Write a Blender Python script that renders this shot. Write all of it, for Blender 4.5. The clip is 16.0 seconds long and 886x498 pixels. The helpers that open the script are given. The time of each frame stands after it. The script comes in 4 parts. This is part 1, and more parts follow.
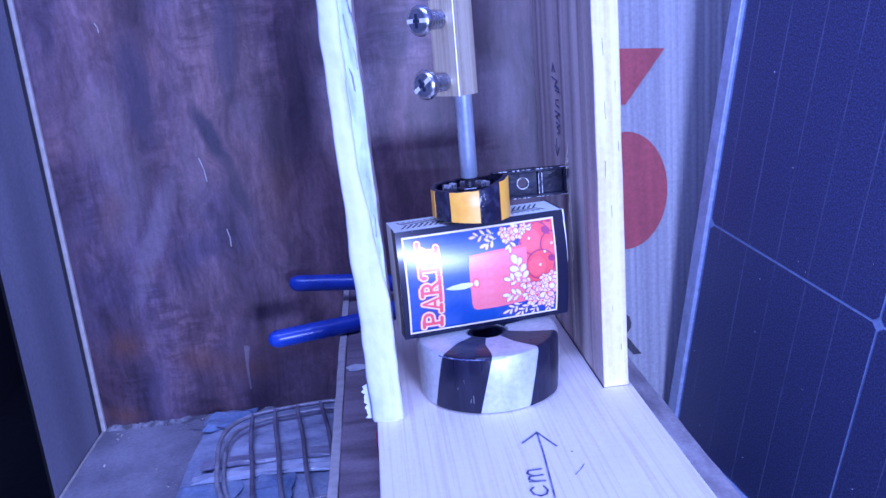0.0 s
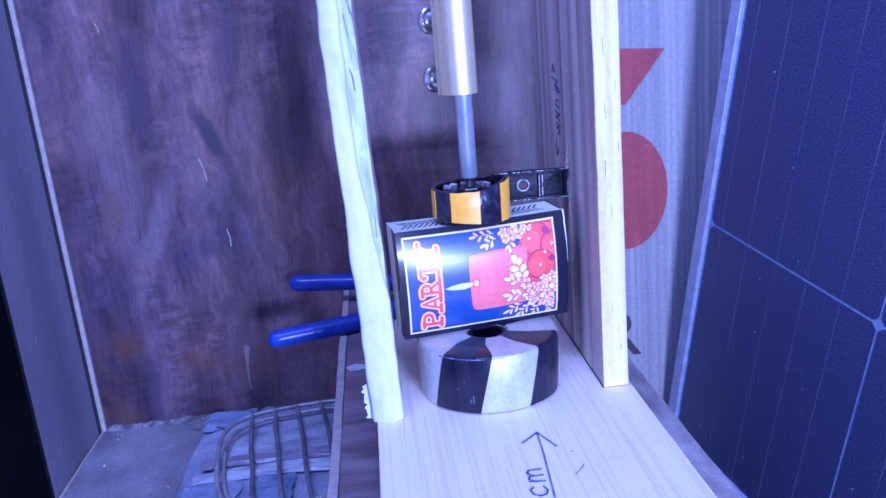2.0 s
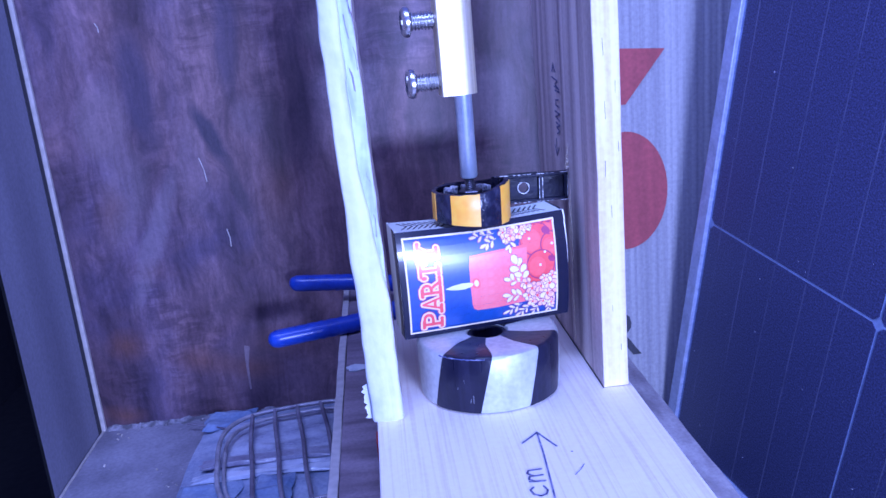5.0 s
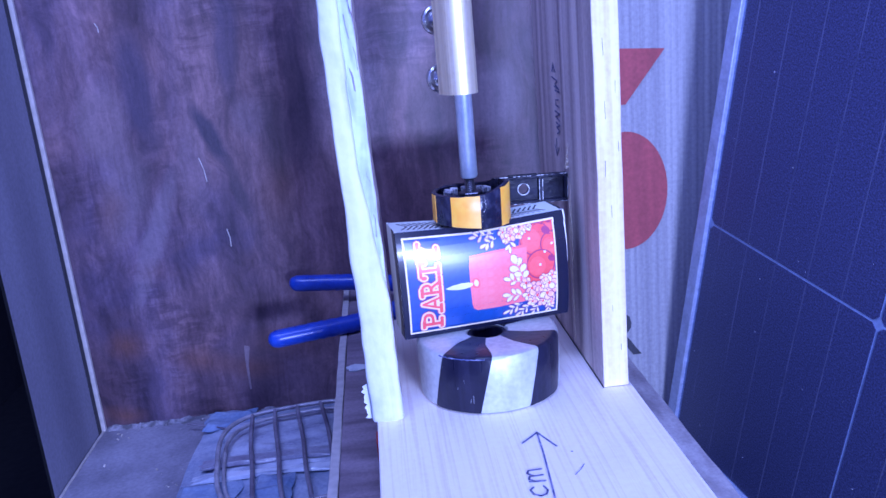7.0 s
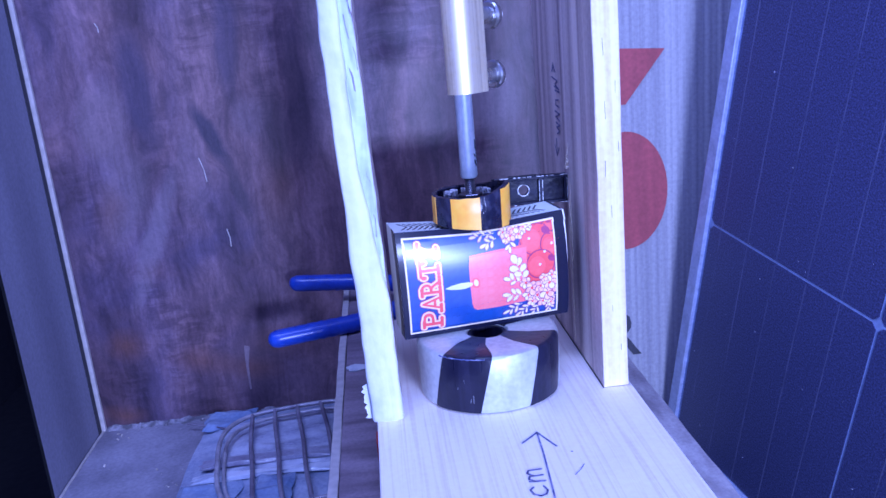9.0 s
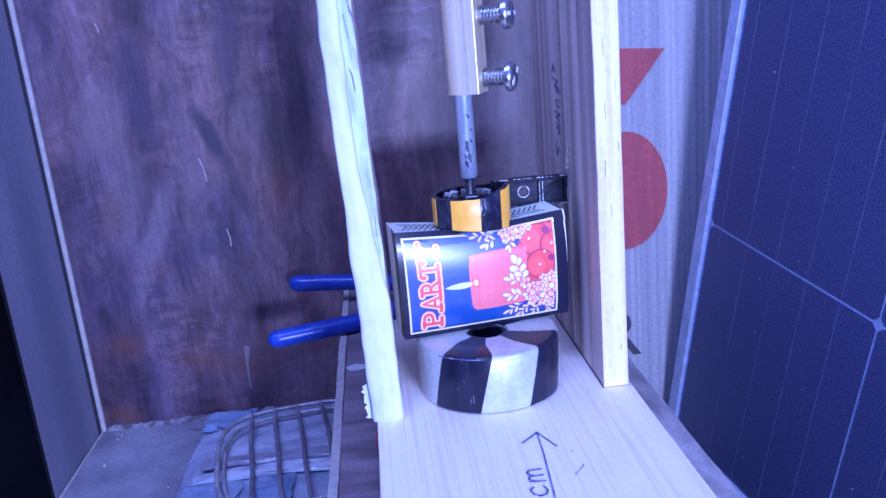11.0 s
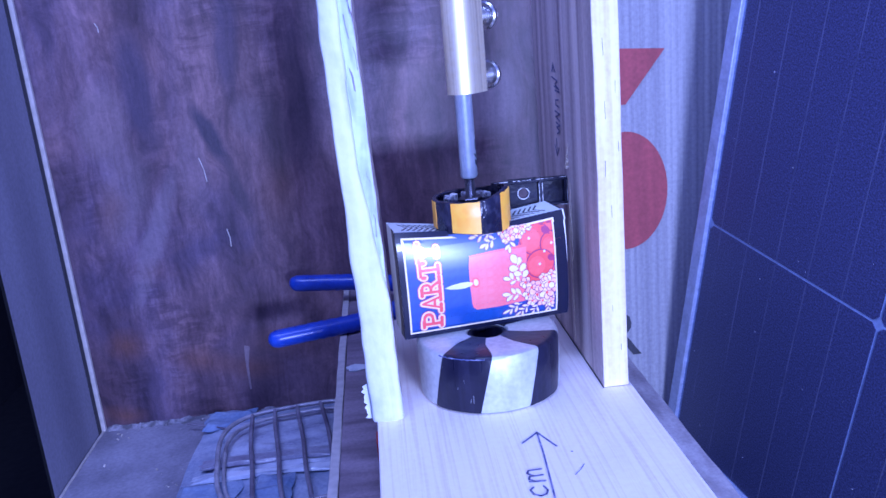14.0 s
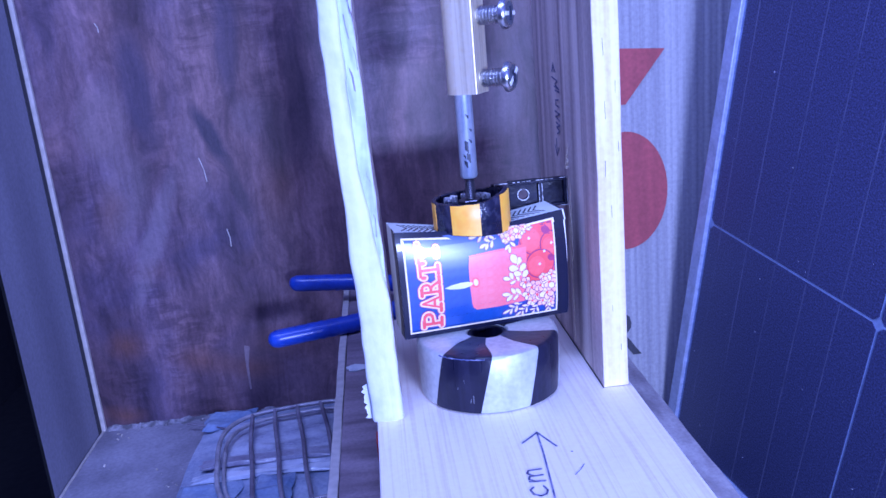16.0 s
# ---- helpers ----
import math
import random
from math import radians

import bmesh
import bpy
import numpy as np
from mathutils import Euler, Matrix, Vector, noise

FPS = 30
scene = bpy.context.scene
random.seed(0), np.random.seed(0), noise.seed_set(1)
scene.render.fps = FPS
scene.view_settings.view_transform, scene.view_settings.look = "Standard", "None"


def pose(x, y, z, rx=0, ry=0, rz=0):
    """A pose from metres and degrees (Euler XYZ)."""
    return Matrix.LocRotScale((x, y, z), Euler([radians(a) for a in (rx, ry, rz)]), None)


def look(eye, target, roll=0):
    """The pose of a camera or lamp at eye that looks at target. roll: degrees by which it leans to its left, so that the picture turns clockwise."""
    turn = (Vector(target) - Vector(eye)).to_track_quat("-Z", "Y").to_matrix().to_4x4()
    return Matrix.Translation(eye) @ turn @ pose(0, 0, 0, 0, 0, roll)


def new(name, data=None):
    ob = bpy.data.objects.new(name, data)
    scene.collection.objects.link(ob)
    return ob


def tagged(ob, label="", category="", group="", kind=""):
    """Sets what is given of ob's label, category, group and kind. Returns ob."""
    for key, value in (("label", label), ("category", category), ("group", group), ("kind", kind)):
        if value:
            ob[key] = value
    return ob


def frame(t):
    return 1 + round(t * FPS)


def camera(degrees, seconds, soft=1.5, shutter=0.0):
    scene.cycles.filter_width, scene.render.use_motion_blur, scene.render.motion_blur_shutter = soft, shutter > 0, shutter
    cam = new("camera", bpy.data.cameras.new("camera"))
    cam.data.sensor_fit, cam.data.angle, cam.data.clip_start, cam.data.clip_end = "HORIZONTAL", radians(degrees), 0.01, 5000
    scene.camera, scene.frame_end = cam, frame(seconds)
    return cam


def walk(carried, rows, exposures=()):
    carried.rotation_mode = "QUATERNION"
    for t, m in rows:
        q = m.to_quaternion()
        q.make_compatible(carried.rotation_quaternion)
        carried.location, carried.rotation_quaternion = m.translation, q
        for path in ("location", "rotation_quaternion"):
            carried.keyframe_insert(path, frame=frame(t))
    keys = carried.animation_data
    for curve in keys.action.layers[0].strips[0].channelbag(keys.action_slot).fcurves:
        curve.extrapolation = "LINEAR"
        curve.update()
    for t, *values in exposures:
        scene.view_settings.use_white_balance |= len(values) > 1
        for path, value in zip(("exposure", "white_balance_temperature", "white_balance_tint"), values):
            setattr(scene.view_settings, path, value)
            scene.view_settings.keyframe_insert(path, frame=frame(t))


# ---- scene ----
cam = camera(57.4, 16.0, soft=1.5)
EYE = pose(0, 0, 0.112, 74.458, 4.909, -5.374)
walk(cam, [(0, EYE), (16.0, EYE)])

# ---- light ----
scene.view_settings.exposure = 0.0
world = bpy.data.worlds.new("world")
scene.world = world
world.use_nodes = True
bg = world.node_tree.nodes["Background"]
bg.inputs[0].default_value = (0.135, 0.19, 1.0, 1)
bg.inputs[1].default_value = 0.88


def area_lamp(name, eye, target, size, size_y, power, colour):
    data = bpy.data.lights.new(name, "AREA")
    data.shape, data.size, data.size_y, data.energy, data.color = "RECTANGLE", size, size_y, power, colour
    ob = new(name, data)
    ob.matrix_world = look(eye, target)
    return ob


area_lamp("led_work_light", (0.112, -0.25, 0.076), (0.03, 0.25, 0.05), 0.09, 0.035, 5.9, (0.32, 0.42, 1.0))
area_lamp("ceiling_tube_light", (-0.06, 0.0, 0.60), (0.0, 0.26, 0.0), 0.5, 0.2, 4.8, (0.28, 0.385, 1.0))


# ---- materials ----
def material(name, colour, rough=0.5, metal=0.0, second=None, scale=(200, 200, 200), detail=6, lo=0.35, hi=0.65, bump=0.0,
             bump_scale=600, fine=0.08, coat=0.0, spec=0.5, distort=0.0, coat_rough=0.1):
    """Two colours mixed by stretched noise, fine grain on top, a bump."""
    m = bpy.data.materials.new(name)
    m.use_nodes = True
    nt = m.node_tree
    b = nt.nodes["Principled BSDF"]
    b.inputs["Roughness"].default_value = rough
    b.inputs["Metallic"].default_value = metal
    b.inputs["Coat Weight"].default_value = coat
    b.inputs["Coat Roughness"].default_value = coat_rough
    b.inputs["Specular IOR Level"].default_value = spec
    second = second or tuple(c * 0.8 for c in colour)
    tc = nt.nodes.new("ShaderNodeTexCoord")
    mp = nt.nodes.new("ShaderNodeMapping")
    mp.inputs["Scale"].default_value = scale
    nt.links.new(tc.outputs["Object"], mp.inputs["Vector"])
    n1 = nt.nodes.new("ShaderNodeTexNoise")
    n1.inputs["Scale"].default_value = 1.0
    n1.inputs["Detail"].default_value = detail
    n1.inputs["Distortion"].default_value = distort
    nt.links.new(mp.outputs["Vector"], n1.inputs["Vector"])
    ramp = nt.nodes.new("ShaderNodeValToRGB")
    ramp.color_ramp.elements[0].position, ramp.color_ramp.elements[1].position = lo, hi
    ramp.color_ramp.elements[0].color, ramp.color_ramp.elements[1].color = (*colour, 1), (*second, 1)
    nt.links.new(n1.outputs["Fac"], ramp.inputs["Fac"])
    n2 = nt.nodes.new("ShaderNodeTexNoise")
    n2.inputs["Scale"].default_value = bump_scale
    n2.inputs["Detail"].default_value = 4
    nt.links.new(tc.outputs["Object"], n2.inputs["Vector"])
    mix = nt.nodes.new("ShaderNodeMix")
    mix.data_type, mix.blend_type = "RGBA", "OVERLAY"
    mix.inputs["Factor"].default_value = fine * 4
    nt.links.new(ramp.outputs["Color"], mix.inputs["A"])
    nt.links.new(n2.outputs["Fac"], mix.inputs["B"])
    nt.links.new(mix.outputs["Result"], b.inputs["Base Color"])
    rr = nt.nodes.new("ShaderNodeMapRange")
    rr.inputs["To Min"].default_value, rr.inputs["To Max"].default_value = max(0.02, rough - 0.08), min(1, rough + 0.08)
    nt.links.new(n1.outputs["Fac"], rr.inputs["Value"])
    nt.links.new(rr.outputs["Result"], b.inputs["Roughness"])
    if bump:
        bp = nt.nodes.new("ShaderNodeBump")
        bp.inputs["Strength"].default_value, bp.inputs["Distance"].default_value = bump, 0.0004
        nt.links.new(n2.outputs["Fac"], bp.inputs["Height"])
        nt.links.new(bp.outputs["Normal"], b.inputs["Normal"])
    return m


def veneer(name):
    """Figured brown veneer: wavy vertical bands, ripples across, smoky patches, a dark leaf-shaped knot, reddish
    stains, the uprights' painted shadows.
    """
    m = bpy.data.materials.new(name)
    m.use_nodes = True
    nt = m.node_tree
    b = nt.nodes["Principled BSDF"]
    tc = nt.nodes.new("ShaderNodeTexCoord")

    def bent(scale, detail, amount):
        bend = nt.nodes.new("ShaderNodeTexNoise")
        bend.inputs["Scale"].default_value, bend.inputs["Detail"].default_value = scale, detail
        nt.links.new(tc.outputs["Object"], bend.inputs["Vector"])
        shift = nt.nodes.new("ShaderNodeVectorMath")
        shift.operation = "MULTIPLY_ADD"
        shift.inputs[1].default_value = amount
        nt.links.new(bend.outputs["Color"], shift.inputs[0])
        nt.links.new(tc.outputs["Object"], shift.inputs[2])
        return shift.outputs[0]

    broad = bent(16.0, 2, (0.030, 0.0, 0.02))
    fine = bent(60.0, 3, (0.006, 0.0, 0.006))

    def tex(scale, detail, distortion, rough=0.55, at=(0, 0, 0), vector=None):
        mp = nt.nodes.new("ShaderNodeMapping")
        mp.inputs["Scale"].default_value, mp.inputs["Location"].default_value = scale, at
        nt.links.new(vector or broad, mp.inputs["Vector"])
        n = nt.nodes.new("ShaderNodeTexNoise")
        n.inputs["Scale"].default_value, n.inputs["Detail"].default_value = 1.0, detail
        n.inputs["Distortion"].default_value, n.inputs["Roughness"].default_value = distortion, rough
        nt.links.new(mp.outputs["Vector"], n.inputs["Vector"])
        return n.outputs["Fac"]

    def ramp(fac, lo, hi, c0, c1):
        r = nt.nodes.new("ShaderNodeValToRGB")
        r.color_ramp.elements[0].position, r.color_ramp.elements[1].position = lo, hi
        r.color_ramp.elements[0].color, r.color_ramp.elements[1].color = (*c0, 1), (*c1, 1)
        nt.links.new(fac, r.inputs["Fac"])
        return r.outputs["Color"]

    def mix(kind, fac, a, c):
        x = nt.nodes.new("ShaderNodeMix")
        x.data_type, x.blend_type = "RGBA", kind
        if isinstance(fac, float):
            x.inputs["Factor"].default_value = fac
        else:
            nt.links.new(fac, x.inputs["Factor"])
        nt.links.new(a, x.inputs["A"])
        if isinstance(c, tuple):
            x.inputs["B"].default_value = (*c, 1)
        else:
            nt.links.new(c, x.inputs["B"])
        return x.outputs["Result"]

    def patch(col, x, z, wide, high, lean, colour, strength, soft=0.5):
        """A soft-edged patch of one colour, in millimetres on the panel."""
        mp = nt.nodes.new("ShaderNodeMapping")
        mp.vector_type = "TEXTURE"
        mp.inputs["Location"].default_value = (x / 1000 + 0.003, 0.4, z / 1000 + 0.003)
        mp.inputs["Rotation"].default_value = (0, radians(lean), 0)
        mp.inputs["Scale"].default_value = (wide / 1000, 1.0, high / 1000)
        nt.links.new(fine, mp.inputs["Vector"])
        g = nt.nodes.new("ShaderNodeTexGradient")
        g.gradient_type = "SPHERICAL"
        nt.links.new(mp.outputs["Vector"], g.inputs["Vector"])
        return mix("MIX", ramp(g.outputs["Fac"], 0.0, soft, (0, 0, 0), (strength,) * 3), col, colour)

    streak = tex((40, 40, 6.5), 6, 0.6, 0.6)
    col = ramp(streak, 0.32, 0.68, (0.107, 0.064, 0.088), (0.305, 0.20, 0.235))
    band = ramp(tex((30, 30, 3.4), 4, 0.5, 0.55, (3.1, 0, 0.7)), 0.40, 0.56, (0.46, 0.42, 0.48), (1.0, 1.0, 1.0))
    col = mix("MULTIPLY", 0.85, col, band)
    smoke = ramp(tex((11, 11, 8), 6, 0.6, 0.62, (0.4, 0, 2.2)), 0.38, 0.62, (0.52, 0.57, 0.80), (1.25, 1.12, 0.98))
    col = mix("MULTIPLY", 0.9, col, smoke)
    # smudged figure, and ripples across the grain in places
    smudge = ramp(tex((85, 85, 48), 8, 1.0, 0.68, (1.7, 0, 0), fine), 0.36, 0.64, (0.58, 0.56, 0.60), (1.30, 1.28, 1.26))
    col = mix("MULTIPLY", 0.75, col, smudge)
    ripple = ramp(tex((60, 60, 260), 5, 0.4, 0.6, (0, 0, 0), fine), 0.42, 0.58, (0.55, 0.52, 0.58), (1.08, 1.08, 1.08))
    place = ramp(tex((22, 22, 13), 5, 0.5), 0.50, 0.60, (0, 0, 0), (0.7, 0.7, 0.7))
    col = mix("MULTIPLY", place, col, ripple)
    # paler places, darker figures; x -48, -36 and 86 paint the uprights' shadows
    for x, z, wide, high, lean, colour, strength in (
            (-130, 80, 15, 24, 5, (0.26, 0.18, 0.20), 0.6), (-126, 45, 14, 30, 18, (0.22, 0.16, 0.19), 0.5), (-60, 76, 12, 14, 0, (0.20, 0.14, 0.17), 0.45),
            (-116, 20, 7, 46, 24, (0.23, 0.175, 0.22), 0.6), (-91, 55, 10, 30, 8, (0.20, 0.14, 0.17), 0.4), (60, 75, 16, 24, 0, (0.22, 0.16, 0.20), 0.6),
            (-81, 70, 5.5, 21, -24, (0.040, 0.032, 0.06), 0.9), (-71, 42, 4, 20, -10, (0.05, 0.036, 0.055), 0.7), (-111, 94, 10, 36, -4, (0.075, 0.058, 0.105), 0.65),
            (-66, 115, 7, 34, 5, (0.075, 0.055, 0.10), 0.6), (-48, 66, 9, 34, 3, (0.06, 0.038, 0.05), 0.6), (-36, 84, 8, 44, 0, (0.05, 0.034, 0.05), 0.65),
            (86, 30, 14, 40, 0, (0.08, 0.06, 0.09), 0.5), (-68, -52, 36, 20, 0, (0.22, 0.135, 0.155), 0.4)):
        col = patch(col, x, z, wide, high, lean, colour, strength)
    for x, z, wide, high, strength in ((-140, -34, 13, 11, 0.75), (-104, -46, 20, 9, 0.6), (-148, -72, 14, 7, 0.7), (-78, -54, 22, 9, 0.6), (-50, 40, 16, 20, 0.45), (-118, 3, 16, 8, 0.3),
                                       (-134, 38, 10, 18, 0.4), (-55, -42, 26, 12, 0.45)):
        col = patch(col, x, z, wide, high, 10, (0.20, 0.078, 0.050), strength * 0.8, 0.9)
    # pores and fine fibre
    col = mix("MULTIPLY", 0.38, col, ramp(tex((420, 420, 30), 5, 0.4, 0.6, (0, 0, 0), fine), 0.36, 0.60, (0.55, 0.52, 0.56), (1.12, 1.12, 1.12)))
    col = mix("MULTIPLY", 0.35, col, ramp(tex((900, 900, 700), 3, 0.2, 0.55, (0, 0, 0), fine), 0.35, 0.6, (0.62, 0.62, 0.64), (1.12, 1.12, 1.12)))
    nt.links.new(col, b.inputs["Base Color"])
    b.inputs["Roughness"].default_value = 0.48
    bp = nt.nodes.new("ShaderNodeBump")
    bp.inputs["Strength"].default_value, bp.inputs["Distance"].default_value = 0.2, 0.0004
    nt.links.new(tex((600, 600, 60), 4, 0.5), bp.inputs["Height"])
    nt.links.new(bp.outputs["Normal"], b.inputs["Normal"])
    return m


PINE = material("pale_pine", (0.88, 0.80, 0.75), 0.6, second=(0.71, 0.59, 0.55), scale=(850, 14, 60), bump=0.15, distort=1.0, lo=0.48, hi=0.78, detail=8)
PINE_UP = material("pine_upright", (0.80, 0.69, 0.64), 0.6, second=(0.27, 0.19, 0.20), scale=(60, 105, 2.6), bump=0.2, distort=0.6, lo=0.40, hi=0.70, detail=8)
PINE_EDGE = material("pine_edge", (0.80, 0.72, 0.60), 0.65, second=(0.66, 0.54, 0.42), scale=(500, 300, 18), bump=0.2)
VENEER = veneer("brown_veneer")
LEDGE = material("grey_brown_wood", (0.155, 0.112, 0.130), 0.6, second=(0.30, 0.228, 0.262), scale=(30, 160, 200), bump=0.25, bump_scale=900)
PALE_LEDGE = material("pale_worn_wood", (0.46, 0.43, 0.44), 0.65, second=(0.26, 0.23, 0.25), scale=(220, 60, 200), bump=0.35, bump_scale=900)
LAMINATE = material("grey_laminate", (0.15, 0.146, 0.195), 0.5, second=(0.245, 0.24, 0.31), scale=(60, 34, 2), detail=8, bump=0.1)
TRIM_SHADE = material("trim_shade", (0.045, 0.042, 0.055), 0.8)
SHELF = material("dusty_shelf", (0.22, 0.205, 0.245), 0.7, second=(0.36, 0.335, 0.39), scale=(40, 30, 40), bump=0.3, detail=9)
EDGE_PLY = material("ply_edge", (0.56, 0.50, 0.47), 0.7, scale=(300, 300, 300))
SLIVER = material("veneer_sliver", (0.29, 0.21, 0.23), 0.6, second=(0.24, 0.17, 0.19), scale=(300, 300, 40))
# near-black that puts the darkness of unlit places into the colour
DARK = material("near_black", (0.008, 0.008, 0.010), 0.8, spec=0.15)
BLACK_TAPE = material("black_tape", (0.010, 0.010, 0.025), 0.3, second=(0.026, 0.025, 0.052), scale=(420, 420, 26), bump=0.25, bump_scale=500, spec=0.4, lo=0.45, hi=0.75)
SILVER_TAPE = material("silver_tape", (0.58, 0.61, 0.60), 0.48, 0.4, second=(0.46, 0.48, 0.50), scale=(90, 90, 30), bump=0.08)
CRINKLE = material("crinkled_black_tape", (0.012, 0.013, 0.032), 0.24, second=(0.040, 0.040, 0.075), scale=(420, 420, 260), bump=1.0, bump_scale=560, spec=0.5, lo=0.48, hi=0.7)
# pale colour, also paints glints on the ribs and in the ring
GREY_PLASTIC = material("pale_plastic", (0.72, 0.74, 0.78), 0.25, second=(0.08, 0.08, 0.11), scale=(700, 700, 700), lo=0.42, hi=0.62)
BLACK_PLASTIC = material("black_plastic", (0.007, 0.008, 0.020), 0.3, second=(0.018, 0.019, 0.040), scale=(300, 300, 300), bump=0.35, bump_scale=420, spec=0.12, coat=0.05, coat_rough=0.15)
ORANGE = material("orange_tape", (1.0, 0.52, 0.085), 0.4, second=(1.0, 0.45, 0.05), coat=0.15, coat_rough=0.35, bump=0.2, bump_scale=300)
ZINC = material("zinc_rod", (0.56, 0.65, 0.78), 0.34, 0.65, second=(0.40, 0.48, 0.62), scale=(500, 500, 90), lo=0.4, hi=0.7)
BRASS = material("nickel_brass", (0.92, 0.83, 0.64), 0.52, 0.75, second=(0.56, 0.47, 0.35), scale=(900, 900, 14), lo=0.42, hi=0.78, detail=8)
STEEL = material("steel", (0.68, 0.68, 0.70), 0.28, 1.0)
FACE = material("dull_steel", (0.15, 0.18, 0.26), 0.36, 0.8, second=(0.24, 0.28, 0.36), scale=(500, 500, 500))
RECESS = material("recess_shade", (0.035, 0.05, 0.10), 0.4, 0.6)
SLOT = material("slot_glint", (0.85, 0.85, 0.85), 0.55, 0.2)
DARK_STEEL = material("dark_steel", (0.16, 0.16, 0.2), 0.35, 0.9)
INK = material("ink", (0.07, 0.09, 0.22), 0.6, second=(0.36, 0.36, 0.50), scale=(700, 700, 700), lo=0.45, hi=0.68)
GREASE = material("dark_grease", (0.015, 0.022, 0.045), 0.5)
PAPER_TAPE = material("paper_tape", (0.68, 0.70, 0.70), 0.6, second=(0.46, 0.50, 0.55), scale=(150, 60, 22), bump=0.6, bump_scale=260, distort=0.6, lo=0.46, hi=0.76)
AGED_TAPE = material("aged_tape", (0.52, 0.62, 0.60), 0.55, second=(0.27, 0.32, 0.37), scale=(260, 120, 26), bump=0.5, bump_scale=300, distort=1.2, lo=0.46, hi=0.74)
LINT = material("grey_lint", (0.13, 0.12, 0.14), 0.9, second=(0.34, 0.32, 0.36), scale=(260, 260, 260), bump=0.8, bump_scale=900, lo=0.42, hi=0.62)
RUST_WIRE = material("dull_wire", (0.20, 0.17, 0.22), 0.5, 0.2, second=(0.38, 0.35, 0.42), scale=(120, 60, 200), bump=0.3)
CARD_BLACK = material("card_black", (0.009, 0.011, 0.032), 0.36, spec=0.3, coat=0.25, coat_rough=0.16)
CARD_MINT = material("card_mint", (0.90, 0.96, 0.92), 0.6, second=(0.84, 0.92, 0.88))
CARD_RAW = material("card_raw", (0.62, 0.60, 0.55), 0.8)
L_BLUE = material("label_blue", (0.010, 0.058, 0.27), 0.3, second=(0.012, 0.085, 0.33), scale=(60, 60, 60), coat=0.6, coat_rough=0.34)
L_RED = material("label_red", (0.98, 0.12, 0.12), 0.3, second=(0.88, 0.08, 0.09), scale=(90, 90, 90), coat=0.6, coat_rough=0.34)
L_PINK = material("label_pink", (1.0, 0.23, 0.24), 0.3, second=(0.98, 0.18, 0.20), scale=(90, 90, 90), coat=0.6, coat_rough=0.34)
L_ROSE = material("label_rose", (1.0, 0.16, 0.16), 0.3, second=(0.96, 0.12, 0.12), scale=(90, 90, 90), coat=0.6, coat_rough=0.34)
L_DEEP = material("label_deep", (0.34, 0.035, 0.13), 0.3, second=(0.46, 0.05, 0.15), scale=(120, 120, 120), coat=0.6, coat_rough=0.34)
L_CREAM = material("label_cream", (0.90, 0.78, 0.58), 0.25, second=(0.88, 0.70, 0.50), scale=(160, 160, 160), coat=0.6, coat_rough=0.34)
L_BLOSSOM = material("label_blossom", (0.95, 0.72, 0.50), 0.25, second=(0.92, 0.46, 0.40), scale=(420, 420, 420), coat=0.6, coat_rough=0.34, lo=0.4, hi=0.6)
L_WHITE = material("label_white", (0.9, 0.9, 0.88), 0.25, coat=0.6, coat_rough=0.34)
BLUE_GRIP = material("blue_grip", (0.008, 0.045, 0.33), 0.3, second=(0.011, 0.06, 0.40), bump=0.05)
CORRUGATED = material("corrugated", (0.385, 0.375, 0.39), 0.7, second=(0.26, 0.25, 0.28), scale=(300, 40, 2.2), bump=0.1, detail=7, lo=0.38, hi=0.68)
PRINT_BLACK = material("print_black", (0.035, 0.034, 0.045), 0.7, second=(0.05, 0.05, 0.065), scale=(160, 40, 12))
PRINT_RED = material("print_red", (0.42, 0.07, 0.08), 0.7, second=(0.33, 0.06, 0.07), scale=(160, 40, 12))
CELL = material("solar_cell", (0.025, 0.031, 0.096), 0.45, second=(0.060, 0.070, 0.174), scale=(1500, 1500, 1500), detail=5, lo=0.36, hi=0.66, bump=0.05, bump_scale=1500, coat=0.4, coat_rough=0.4, fine=0.45)
PANEL_BACK = material("panel_back", (0.24, 0.32, 0.55), 0.5)
PANEL_FRAME = material("panel_frame", (0.44, 0.50, 0.70), 0.45, 0.3)
BUS = material("bus_line", (0.125, 0.135, 0.25), 0.5, second=(0.06, 0.07, 0.15), scale=(300, 40, 300))
BAG = material("plastic_bag", (0.28, 0.34, 0.48), 0.25, second=(0.50, 0.55, 0.66), scale=(60, 45, 60), distort=1.0, bump=0.2, coat=0.4)
BAG_PALE = material("pale_film", (0.74, 0.78, 0.88), 0.25, second=(0.38, 0.40, 0.52), scale=(34, 60, 50), coat=0.4, distort=0.8)
HEM = material("film_hem", (0.27, 0.25, 0.33), 0.35, second=(0.40, 0.40, 0.50), scale=(60, 60, 60), coat=0.3)
SEAM = material("film_seam", (0.84, 0.88, 0.95), 0.3, second=(0.45, 0.50, 0.62), scale=(50, 60, 60), coat=0.4)
BLUE_FILM = material("blue_film", (0.21, 0.31, 0.50), 0.25, second=(0.34, 0.43, 0.58), scale=(70, 70, 70), coat=0.4)
WIRE = material("wire", (0.60, 0.58, 0.62), 0.4, 0.3, second=(0.30, 0.27, 0.31), scale=(90, 90, 120), bump=0.2)
RED_BIT = material("red_bit", (0.5, 0.04, 0.03), 0.5)


